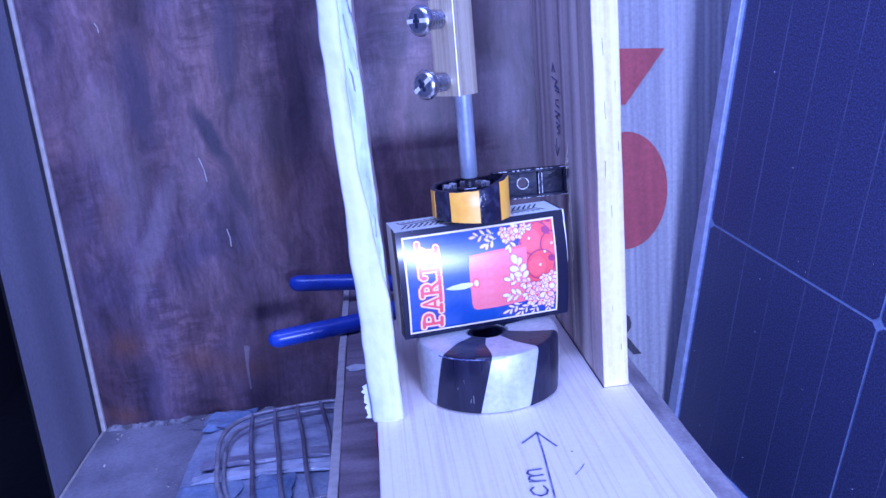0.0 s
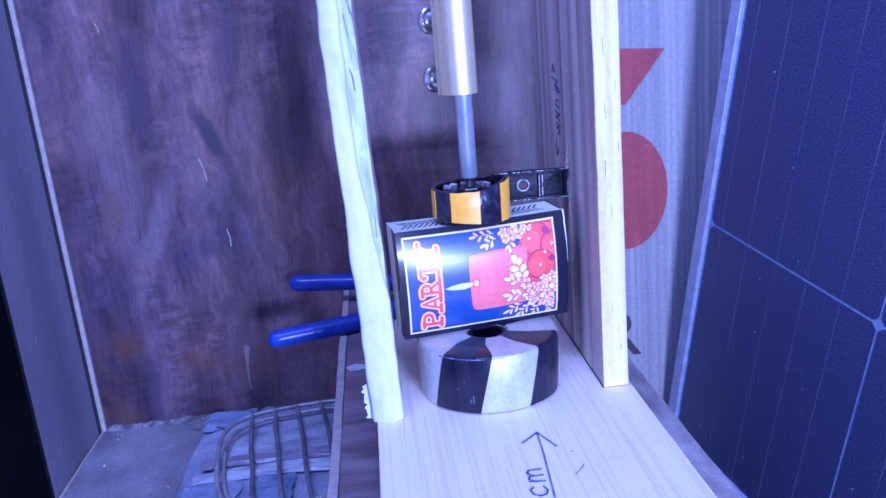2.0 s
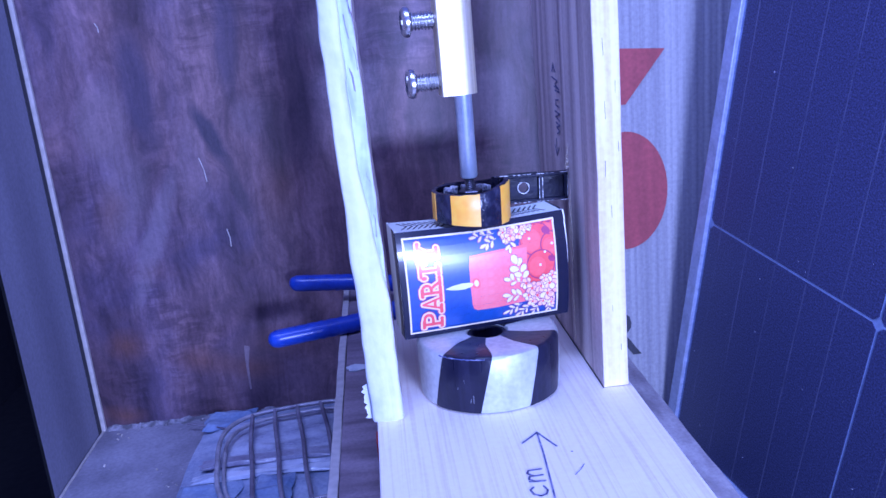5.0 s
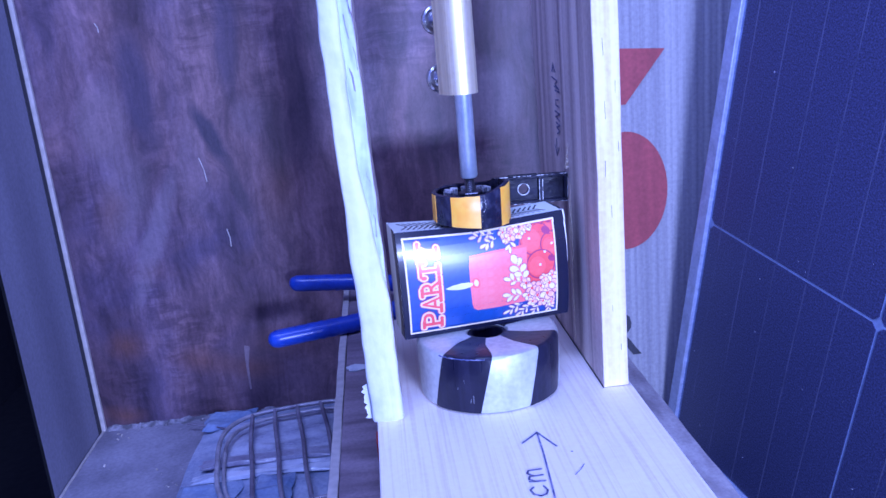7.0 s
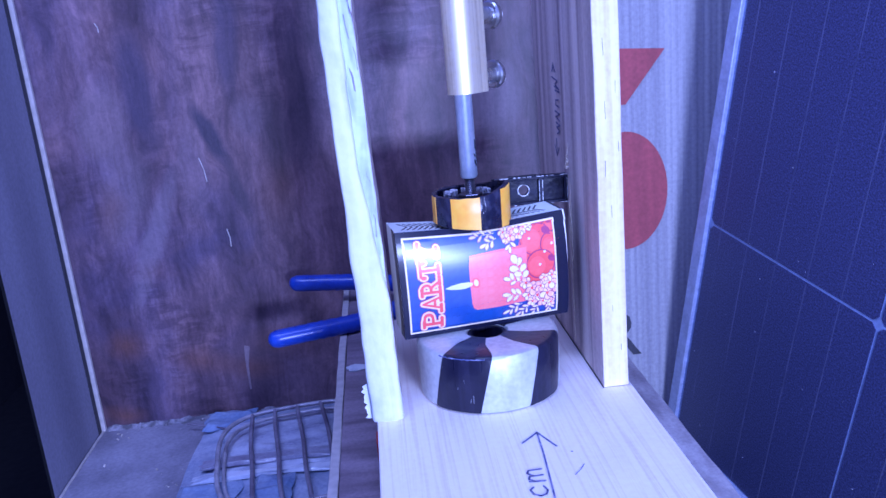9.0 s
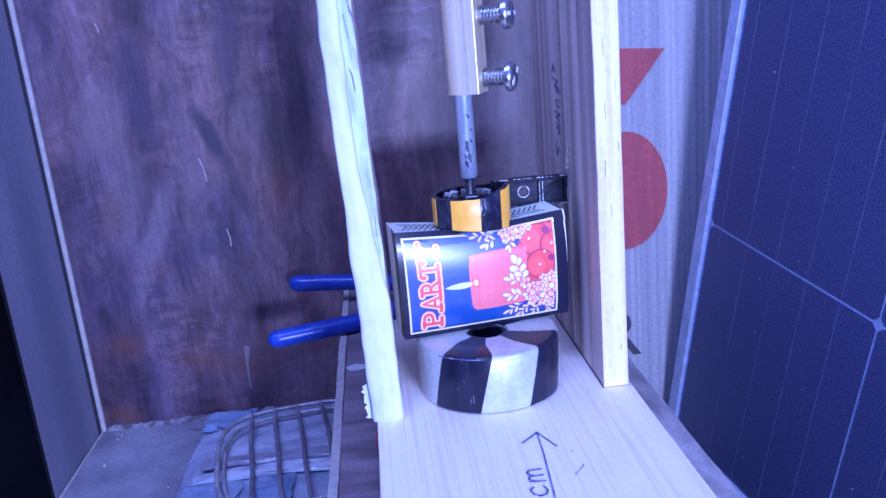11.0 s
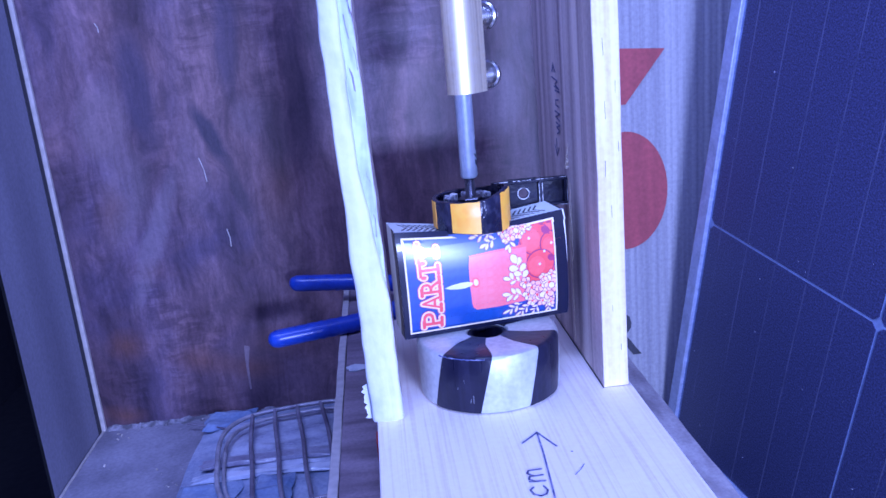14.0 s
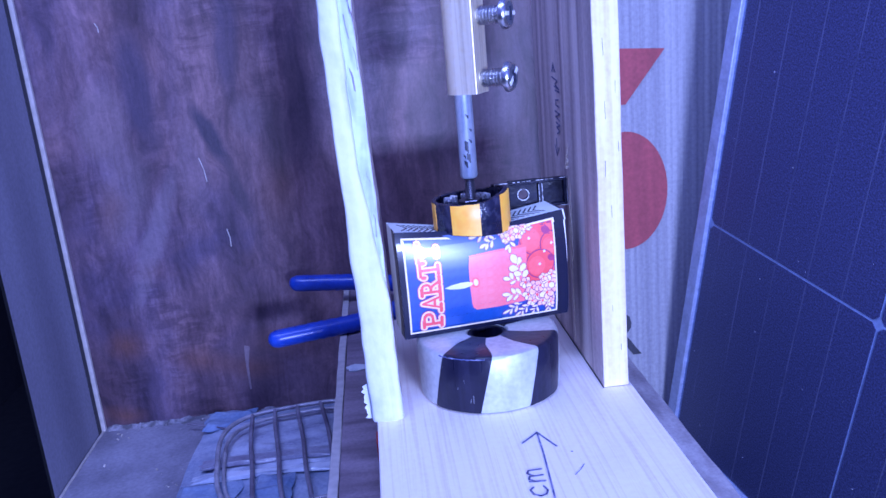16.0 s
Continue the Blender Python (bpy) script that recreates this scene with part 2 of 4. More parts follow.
# ---- mesh helpers; all lengths in millimetres ----
def part(name, bm, mats, parent=None, label="", smooth=None):
    """Links a bmesh, given in millimetres, as one mesh object."""
    me = bpy.data.meshes.new(name)
    bmesh.ops.scale(bm, vec=(0.001, 0.001, 0.001), verts=bm.verts)
    bmesh.ops.recalc_face_normals(bm, faces=bm.faces)
    bm.to_mesh(me)
    bm.free()
    for m in mats if isinstance(mats, (list, tuple)) else [mats]:
        me.materials.append(m)
    if smooth is not None:
        me.polygons.foreach_set("use_smooth", [True] * len(me.polygons))
        me.set_sharp_from_angle(angle=radians(smooth))
    ob = new(name, me)
    if parent:
        ob.parent = parent
    if label:
        ob["label"] = label
    return ob


def thing(name, label, category, at=(0, 0, 0), rz=0, group="", kind=""):
    ob = new(name)
    ob.matrix_world = pose(at[0] / 1000, at[1] / 1000, at[2] / 1000, 0, 0, rz)
    return tagged(ob, label, category, group, kind)


def add_box(bm, x0, x1, y0, y1, z0, z1, bevel=0.0, mat=0, m=None):
    g = bmesh.ops.create_cube(bm, size=1)
    vs = g["verts"]
    for v in vs:
        v.co = Vector(((x0 + x1) / 2 + v.co.x * (x1 - x0), (y0 + y1) / 2 + v.co.y * (y1 - y0), (z0 + z1) / 2 + v.co.z * (z1 - z0)))
    faces = {f for v in vs for f in v.link_faces}
    if bevel:
        r = bmesh.ops.bevel(bm, geom=list({e for v in vs for e in v.link_edges}), offset=bevel, segments=2, affect="EDGES", profile=0.5)
        faces = set(r["faces"]) | {f for f in faces if f.is_valid}
        vs = list({v for f in faces for v in f.verts})
    for f in faces:
        f.material_index = mat
    if m:
        bmesh.ops.transform(bm, matrix=m, verts=vs)
    return vs


def add_lathe(bm, profile, seg=32, m=None, mat=0, mats=None, closed=False):
    """Profile of (r, z) turned about z."""
    rings = []
    for r, z in profile:
        if r < 1e-6:
            rings.append([bm.verts.new((0, 0, z))])
        else:
            rings.append([bm.verts.new((r * math.cos(2 * math.pi * k / seg), r * math.sin(2 * math.pi * k / seg), z)) for k in range(seg)])
    pairs = list(zip(rings, rings[1:])) + ([(rings[-1], rings[0])] if closed else [])
    for a, b in pairs:
        for k in range(seg):
            j = (k + 1) % seg
            quad = [a[k % len(a)], a[j % len(a)], b[j % len(b)], b[k % len(b)]]
            quad = list(dict.fromkeys(quad))
            if len(quad) > 2:
                f = bm.faces.new(quad)
                f.material_index = mats(k) if mats else mat
    vs = [v for r in rings for v in r]
    if m:
        bmesh.ops.transform(bm, matrix=m, verts=vs)
    return vs


def add_sector(bm, profile, a0, a1, n):
    """A closed profile of (r, z) turned from a0 to a1 degrees, with its end faces."""
    rings = [[bm.verts.new((r * math.cos(a), r * math.sin(a), z)) for r, z in profile] for a in (radians(a0 + (a1 - a0) * k / n) for k in range(n + 1))]
    m = len(profile)
    for p, q in zip(rings, rings[1:]):
        for i in range(m):
            bm.faces.new([p[i], p[(i + 1) % m], q[(i + 1) % m], q[i]])
    bm.faces.new(rings[0])
    bm.faces.new(rings[-1][::-1])


def add_tube(bm, path, r, seg=8, mat=0, cap=True, radii=None):
    """A round tube along a list of points."""
    pts = [Vector(p) for p in path]
    rings = []
    for i, p in enumerate(pts):
        d = (pts[min(i + 1, len(pts) - 1)] - pts[max(i - 1, 0)]).normalized()
        a = d.cross(Vector((0.13, 0.21, 1)) if abs(d.z) < 0.9 else Vector((1, 0.1, 0))).normalized()
        b = d.cross(a)
        rr = radii[i] if radii else r
        rings.append([bm.verts.new(p + rr * (math.cos(2 * math.pi * k / seg) * a + math.sin(2 * math.pi * k / seg) * b)) for k in range(seg)])
    for a, b in zip(rings, rings[1:]):
        for k in range(seg):
            bm.faces.new([a[k], a[(k + 1) % seg], b[(k + 1) % seg], b[k]]).material_index = mat
    if cap:
        bm.faces.new(rings[0]).material_index = mat
        bm.faces.new(rings[-1][::-1]).material_index = mat


def add_prism(bm, poly, z0, z1, mat=0, m=None):
    """A polygon in x, y drawn up from z0 to z1."""
    a = [bm.verts.new((x, y, z0)) for x, y in poly]
    b = [bm.verts.new((x, y, z1)) for x, y in poly]
    n = len(poly)
    fs = [bm.faces.new(a[::-1]), bm.faces.new(b)] + [bm.faces.new([a[i], a[(i + 1) % n], b[(i + 1) % n], b[i]]) for i in range(n)]
    for f in fs:
        f.material_index = mat
    if m:
        bmesh.ops.transform(bm, matrix=m, verts=a + b)


def rough_board(x0, x1, y0, y1, z0, z1, cuts=(6, 6, 6), wobble=0.15, seed=0.0, bevel=0.4):
    """A sawn board with slightly uneven faces."""
    bm = bmesh.new()
    add_box(bm, x0, x1, y0, y1, z0, z1, bevel)
    for axis, n, lo, hi in ((0, cuts[0], x0, x1), (1, cuts[1], y0, y1), (2, cuts[2], z0, z1)):
        for k in range(1, n):
            co, no = Vector((0, 0, 0)), Vector((0, 0, 0))
            co[axis], no[axis] = lo + (hi - lo) * k / n, 1
            bmesh.ops.bisect_plane(bm, geom=bm.verts[:] + bm.edges[:] + bm.faces[:], plane_co=co, plane_no=no)
    for v in bm.verts:
        v.co += wobble * noise.noise_vector(v.co * 0.13 + Vector((seed, seed, 0)))
    return bm


def stroke(bm, pts, width, m, mat=0, height=0.06):
    """A pen stroke: a flat ribbon with rounded joints along 2D points."""
    for (x0, y0), (x1, y1) in zip(pts, pts[1:]):
        d = Vector((x1 - x0, y1 - y0))
        if d.length < 1e-6:
            continue
        a = math.atan2(d.y, d.x)
        poly = [(math.cos(a + math.pi / 2 + math.pi * k / 4) * width / 2 + x0, math.sin(a + math.pi / 2 + math.pi * k / 4) * width / 2 + y0) for k in range(5)]
        poly += [(math.cos(a - math.pi / 2 + math.pi * k / 4) * width / 2 + x1, math.sin(a - math.pi / 2 + math.pi * k / 4) * width / 2 + y1) for k in range(5)]
        add_prism(bm, poly, 0, height, mat, m)


def letters(text, size):
    """Flat text as a bmesh in the x, y plane, lower left at the origin."""
    cu = bpy.data.curves.new("letters", "FONT")
    cu.body, cu.size, cu.resolution_u = text, size, 3
    ob = new("letters", cu)
    me = bpy.data.meshes.new_from_object(ob.evaluated_get(bpy.context.evaluated_depsgraph_get()))
    bpy.data.objects.remove(ob)
    bpy.data.curves.remove(cu)
    bm = bmesh.new()
    bm.from_mesh(me)
    bpy.data.meshes.remove(me)
    return bm


# ---- the large structure ----
def structure():
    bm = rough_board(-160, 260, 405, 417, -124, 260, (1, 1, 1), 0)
    tagged(part("wall_back", bm, VENEER), "brown wood veneer panel with smoky figure and painted-in shadows, scuffed", "wall", kind="structure")
    wall = bpy.data.objects["wall_back"]
    for x, z, l, a, w in ((-87.5, 59, 12, 80, 0.9), (-79.5, 22, 9, 85, 1.0), (-124.5, 126, 4, 75, 1.0)):
        bm = bmesh.new()
        pts = [(x, z), (x + l * 0.5 * math.cos(radians(a)) + 0.5, z - l * 0.5 * math.sin(radians(a))), (x + l * math.cos(radians(a)), z - l * math.sin(radians(a)))]
        stroke(bm, pts, w * 0.45, Matrix.Translation((0, 404.98, 0)) @ Matrix.Rotation(radians(90), 4, "X"))
        part("scratch", bm, EDGE_PLY, wall, "pale scratch in the veneer")
    bm = bmesh.new()
    add_prism(bm, [(-80.4, -41), (-77.6, -42), (-78.6, -47), (-79.6, -52), (-80.0, -66), (-80.8, -66), (-81.0, -54), (-80.8, -47)], 0, 0.3, 0, Matrix.Translation((0, 404.95, 0)) @ Matrix.Rotation(radians(90), 4, "X"))
    part("sliver", bm, SLIVER, wall, "lifted pale sliver of veneer")
    bm = bmesh.new()
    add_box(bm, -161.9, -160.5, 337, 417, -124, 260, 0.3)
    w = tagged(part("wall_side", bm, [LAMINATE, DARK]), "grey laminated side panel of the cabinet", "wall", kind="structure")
    # front edge coloured near-black, as if no light reached it
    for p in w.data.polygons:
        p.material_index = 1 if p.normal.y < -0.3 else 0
    # thin dark strip that paints the soft shade left of the trim
    bm = bmesh.new()
    add_box(bm, -160.6, -160.2, 398.6, 402.2, -79.4, 260)
    part("shade_strip", bm, TRIM_SHADE, w, "dark strip painting the shade beside the trim")
    bm = bmesh.new()
    add_box(bm, -160.3, -158.0, 402.4, 404.8, -79.5, 260, 0.5)
    tagged(part("trim", bm, EDGE_PLY), "pale bare strip along the panel joint", "trim", kind="structure")
    bm = rough_board(-160.4, -26, 120, 404.8, -124, -79.5, (1, 1, 1), 0)
    tagged(part("floor", bm, SHELF), "dusty grey-brown lower shelf of the cabinet", "shelf", kind="structure")
    # added ground, near-black so that it reads as unlit space
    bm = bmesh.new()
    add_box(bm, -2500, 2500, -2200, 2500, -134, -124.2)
    tagged(part("ground", bm, DARK), "added near-black ground under the cabinet, standing in for unlit space", "floor", kind="structure")
    # added walls that cover the world, near-black for the unlit void
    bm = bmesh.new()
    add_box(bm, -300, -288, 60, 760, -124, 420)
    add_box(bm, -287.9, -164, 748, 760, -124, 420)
    tagged(part("void_wall", bm, DARK), "added near-black wall beside the cabinet, standing in for unlit space", "wall", kind="structure")
    # ragged lint along the foot of the panel, and the pale edge of the shelf
    bm = bmesh.new()
    n = 120
    rows = []
    for k in range(n + 1):
        x = -159 + 100 * k / n
        h = 1.3 + 1.3 * noise.noise(Vector((x * 0.16, 0, 0))) + 1.2 * abs(noise.noise(Vector((x * 0.7, 4, 0))))
        d = 3.0 + 2.4 * noise.noise(Vector((x * 0.21, 9, 0))) + 0.8 * noise.noise(Vector((x * 0.9, 2, 0)))
        rows.append([bm.verts.new(p) for p in ((x, 404.9, -79.4 + h), (x, 404.9 - 0.35 * d, -79.4 + 0.6 * h), (x, 404.9 - d, -79.45), (x, 404.9, -79.45))])
    for p, q in zip(rows, rows[1:]):
        for i in range(4):
            bm.faces.new([p[i], p[(i + 1) % 4], q[(i + 1) % 4], q[i]])
    tagged(part("lint", bm, LINT, smooth=30), "ragged grey lint along the foot of the panel", "lint", kind="stuff")
    bm = rough_board(-160.0, -158.8, 337, 404, -79.6, -78.9, (1, 24, 1), 0.25, 4.0, 0.15)
    tagged(part("trim", bm, EDGE_PLY), "pale bare edge of the shelf", "trim", kind="structure")
    # the wide wooden bench under the rig
    bm = rough_board(-22.0, 78.5, 110, 404.6, -32.8, -16.8, (6, 10, 1), 0.25, 3.0)
    bench = tagged(part("bench", bm, LEDGE), "grey-brown plank bench with a pale worn edge", "bench", kind="structure")
    bm = rough_board(-25.2, -22.1, 110, 404.6, -32.8, -16.4, (1, 30, 1), 0.3, 9.0)
    part("edge_strip", bm, EDGE_PLY, bench, "pale worn edging strip")
    bm = rough_board(78.6, 86.9, 110, 404.4, -32.8, -16.3, (2, 40, 1), 0.35, 15.0)
    part("edge_strip", bm, PALE_LEDGE, bench, "pale worn grey edging strip")
    bm = bmesh.new()
    add_box(bm, -20, 84, 112, 404, -124, -33)
    part("plinth", bm, DARK, bench, "dark plinth")


structure()


# ---- the rig ----
def make_rig():
    rig = thing("wooden_rig", "pale pine test stand with two uprights and pen marks", "stand")
    part("base_board", rough_board(-8.6, 70.4, 118, 306, -7.6, 0, (8, 16, 1), 0.12, 1.0), PINE, rig)
    for x in (4, 56):
        part("batten", rough_board(x, x + 10, 121, 303, -16.6, -7.8, (1, 4, 1), 0.1, x), PINE_UP, rig)
    right = part("upright", rough_board(61.6, 69.2, 224, 305, 0.1, 150, (2, 8, 14), 0.22, 5.0), [PINE_UP, PINE_EDGE], rig)
    for p in right.data.polygons:
        if p.normal.y < -0.8:
            p.material_index = 1
    # contact shadow along the foot joint, drawn as a dark line
    bm = bmesh.new()
    add_box(bm, 61.3, 61.55, 224.2, 304, 0.02, 0.25)
    part("joint", bm, DARK, right, "dark line painting the contact shadow along the foot joint")
    # pale kerf line on the inner face and its splinters
    bm = bmesh.new()
    add_box(bm, 61.3, 61.9, 258.5, 259.3, 2, 60, 0.1)
    add_box(bm, 61.3, 61.9, 256.6, 256.9, 32, 58, 0.05)
    for k in range(9):
        z = 63 + 0.9 * k
        add_box(bm, 60.6 + 0.12 * k, 61.9, 258.2 + 0.3 * math.sin(k * 2.1), 259.6 + 0.3 * math.cos(k * 1.7), z, z + 0.8, 0.1)
    part("splinter_line", bm, PINE_EDGE, right, "pale splintered cut line")
    # the left upright leans out a little; its edge is wrapped in paper tape, full width low down
    bm = rough_board(-8.8, -0.7, 222, 302, 0.1, 150, (3, 4, 40), 0.45, 7.0)
    for v in bm.verts:
        v.co.x -= 0.017 * v.co.z
    left = part("upright", bm, [PINE_UP, AGED_TAPE], rig, "upright with its edge wrapped in pale tape")
    for p in left.data.polygons:
        if p.normal.y < -0.8:
            p.material_index = 1
    bm = rough_board(-9.8, -0.5, 219.8, 223.0, -0.3, 150, (6, 1, 60), 0.5, 12.0, 0.8)
    for v in bm.verts:
        z = v.co.z
        k = min(1.0, max(0.0, (z - 34) / 46))
        edge = -0.5 - 3.9 * k * k * (3 - 2 * k) + 0.5 * noise.noise(Vector((z * 0.12, 3, 0)))
        f = (v.co.x + 9.8) / 9.3
        v.co.x = -9.9 + f * (edge + 9.9) - 0.017 * z + 0.35 * noise.noise(Vector((z * 0.07, 8, 0)))
        v.co.y -= 0.5 * math.sin(math.pi * min(1, max(0, f)))
    part("edge_tape", bm, PAPER_TAPE, left, "pale crumpled paper tape", smooth=50)
    bm = bmesh.new()
    rnd = random.Random(3)
    for k in range(9):
        z, x = rnd.uniform(58, 128), rnd.uniform(-3.6, -1.4)
        m = Matrix.Translation((-0.017 * z, 221.55, 0)) @ Matrix.Rotation(radians(90), 4, "X")
        stroke(bm, [(x, z), (x + rnd.uniform(0, 0.7), z - rnd.uniform(0.6, 2.5)), (x + rnd.uniform(0.2, 1.2), z - rnd.uniform(2.6, 7))], rnd.uniform(0.06, 0.22), m)
    tagged(part("grain_fleck", bm, LEDGE, left, "dark grain flecks"), kind="stuff")
    bm = bmesh.new()
    for k in range(9):
        z, x = rnd.uniform(4, 120), rnd.uniform(62.4, 68.4)
        m = Matrix.Translation((0, 223.85, 0)) @ Matrix.Rotation(radians(90), 4, "X")
        stroke(bm, [(x, z), (x + rnd.uniform(-0.1, 0.2), z - rnd.uniform(1.5, 5))], rnd.uniform(0.06, 0.14), m)
    tagged(part("grain_fleck", bm, LEDGE, right, "dark grain flecks"), kind="stuff")
    bm = bmesh.new()
    poly = [(-8.5, 0.5), (-9.6, 0.2), (-12.0, 0.6)]
    for k in range(12):
        poly.append((-11.2 - 0.5 * (k % 2) - 0.05 * k + 0.3 * math.sin(k * 1.9), 1.5 + 0.85 * k))
    poly += [(-10.5, 11.6), (-8.5, 11.8)]
    add_prism(bm, poly, 0, 0.25, 0, Matrix.Translation((0, 222.4, 0)) @ Matrix.Rotation(radians(90), 4, "X"))
    part("tape_flap", bm, PAPER_TAPE, left, "torn tape end")
    # pen marks: an arrow and two letters on the base, a dimension on the upright
    flat = Matrix.Translation((0, 0, 0.1))
    bm = bmesh.new()
    stroke(bm, [(35.8, 201.8), (35.2, 190), (34.4, 180), (33.4, 168), (32.5, 150)], 0.5, flat)
    stroke(bm, [(30.8, 197.0), (33.6, 199.6), (35.8, 201.9), (37.6, 197.5), (39.4, 193.2)], 0.55, flat)
    part("arrow", bm, INK, rig, "hand-drawn pen arrow")
    bm = bmesh.new()
    stroke(bm, [(40.8, 178.2), (42.6, 180.2), (44.2, 182.6)], 0.18, flat)
    part("pen_tick", bm, INK, rig, "short pen tick")
    bm = bmesh.new()
    stroke(bm, [(42.6, 189.6), (42.8, 189.4)], 0.35, flat)
    part("pen_dot", bm, INK, rig, "pen dot")
    # the two letters, read along the board
    turn = Matrix.Translation((32.6, 170.5, 0.1)) @ Matrix.Rotation(radians(88), 4, "Z")
    bm = bmesh.new()
    stroke(bm, [(4.4, 3.4), (3.2, 4.3), (1.4, 3.8), (0.4, 2.2), (0.9, 0.7), (2.6, 0.1), (4.4, 0.8)], 0.55, turn)
    part("pen_letter", bm, INK, rig, "handwritten letter c")
    bm = bmesh.new()
    stroke(bm, [(6.8, 0.0), (7.0, 3.9)], 0.55, turn)
    stroke(bm, [(7.0, 2.6), (8.2, 3.9), (9.4, 3.5), (9.6, 0.1)], 0.55, turn)
    stroke(bm, [(9.6, 2.6), (10.9, 3.9), (12.2, 3.4), (12.4, 0.0)], 0.55, turn)
    part("pen_letter", bm, INK, rig, "handwritten letter m")
    bm = bmesh.new()
    face = Matrix.Translation((61.45, 0, 0)) @ Matrix(((0, 0, -1, 0), (-1, 0, 0, 0), (0, 1, 0, 0), (0, 0, 0, 1)))
    for pts in (
            [(-273.7, 96.3), (-273.8, 93.4)],
            [(-275.9, 93.4), (-273.8, 96.0), (-271.0, 93.4)],
            [(-276.4, 91.7), (-268.2, 90.6), (-272.2, 89.4), (-266.4, 88.0), (-273.3, 88.7)],
            [(-272.1, 87.4), (-266.1, 87.1)],
            [(-267.5, 84.5), (-271.8, 84.1), (-272.1, 82.5), (-267.0, 82.1)],
            [(-273.6, 80.4), (-267.0, 79.8), (-272.8, 78.5), (-267.4, 77.5)],
            [(-272.7, 76.6), (-267.2, 76.0), (-272.0, 75.0), (-267.6, 74.0), (-271.5, 72.8)],
            [(-273.3, 70.9), (-273.4, 65.2)],
            [(-276.1, 68.4), (-273.2, 65.1), (-270.1, 68.1)],
    ):
        stroke(bm, pts, 0.5, face)
    part("pen_dimension", bm, INK, rig, "pen dimension mark")
    bm = bmesh.new()
    add_box(bm, -9.4, -8.7, 214, 221, -16.5, -3.5, 0.3)
    part("red_wedge", bm, RED_BIT, rig, "red wedge under the board")
    return rig


make_rig()


def make_tape_roll():
    """A squat ring of tape, wound over with black and silver strips."""
    roll = thing("tape_roll", "squat roll wound in black and silver tape strips", "tape roll", (28.1, 237.4, 0.1))
    seg = 96
    bm = bmesh.new()
    prof = [(6.2, 0.4), (20.6, 0.0), (21.3, 0.6), (21.5, 2), (21.6, 10), (21.5, 16.9), (21.1, 17.8), (20.4, 18.15), (13, 18.2), (6.6, 18.2), (6.2, 17.7)]
    def shape(mesh):
        # a little uneven, and the strips lean on the side wall
        for v in mesh.verts:
            a = math.atan2(v.co.y, v.co.x)
            v.co += Vector((math.cos(a), math.sin(a), 0)) * (0.12 * noise.noise(v.co * 0.3) + 0.035 * v.co.xy.length)
            if v.co.xy.length > 20:
                v.co = Matrix.Rotation((v.co.z / 18.2 - 0.5) * radians(12), 4, "Z") @ v.co

    add_lathe(bm, prof, seg, None, 0, closed=True)
    shape(bm)
    part("silver_winding", bm, SILVER_TAPE, roll, "silver tape winding", smooth=40)
    # black strips laid over the silver
    skin = [(6.15, 17.7), (6.15, 18.25), (13, 18.32), (20.45, 18.27), (21.2, 17.9), (21.62, 16.95), (21.72, 10), (21.62, 2), (21.42, 0.5), (21.0, 0.3), (21.0, 17.4), (20.3, 18.0), (13, 18.0)]
    for a0, a1 in ((20, 62), (105, 150), (220, 260), (299.7, 335.5)):
        bm = bmesh.new()
        add_sector(bm, skin, a0, a1, 14)
        shape(bm)
        part("black_strip", bm, BLACK_TAPE, roll, "black tape strip", smooth=40)
    # grubby seam along the rim and scratches on the black strip
    bm = bmesh.new()
    pts = []
    for k in range(40):
        a = radians(221 + 1.0 * k)
        pts.append((22.02 * math.cos(a), 22.02 * math.sin(a), 17.45 + 0.25 * noise.noise(Vector((k * 0.5, 0, 0)))))
    add_tube(bm, pts, 0.3, 6, 0, True, [0.16 + 0.22 * abs(noise.noise(Vector((k * 0.37, 5, 0)))) for k in range(40)])
    part("seam", bm, INK, roll, "grubby dark seam")
    bm = bmesh.new()
    rnd = random.Random(11)
    for k in range(6):
        a, z = radians(rnd.uniform(224, 254)), rnd.uniform(4, 16)
        c = Vector((22.4 * math.cos(a), 22.4 * math.sin(a), z))
        h = rnd.uniform(0.4, 3.0)
        add_tube(bm, [c, c + Vector((rnd.uniform(-0.3, 0.3), 0, -h))], rnd.choice((0.025, 0.03, 0.07)), 4)
    tagged(part("scratch", bm, SILVER_TAPE, roll, "pale scratches"), kind="stuff")
    bm = bmesh.new()
    add_lathe(bm, [(5.0, 0.6), (6.15, 0.6), (6.15, 17.4), (5.0, 17.4)], 40, None, 0, closed=True)
    part("core", bm, BLACK_TAPE, roll, "dark core", smooth=40)
    return roll


make_tape_roll()


# ---- the matchbox: a sleeve of narrow rigid strips, so that it can bulge ----
BOX_W, BOX_D, ARC, SLATS = 54.1, 15.0, 34.8, 12
BOX_AT, BOX_TURN = (2.3, 236.7, 18.5), 8.4


def ellipse(cx, cy, a, b, turn=0.0, n=12):
    t = radians(turn)
    return [(cx + a * math.cos(w) * math.cos(t) - b * math.sin(w) * math.sin(t), cy + a * math.cos(w) * math.sin(t) + b * math.sin(w) * math.cos(t))
            for w in (2 * math.pi * k / n for k in range(n))]


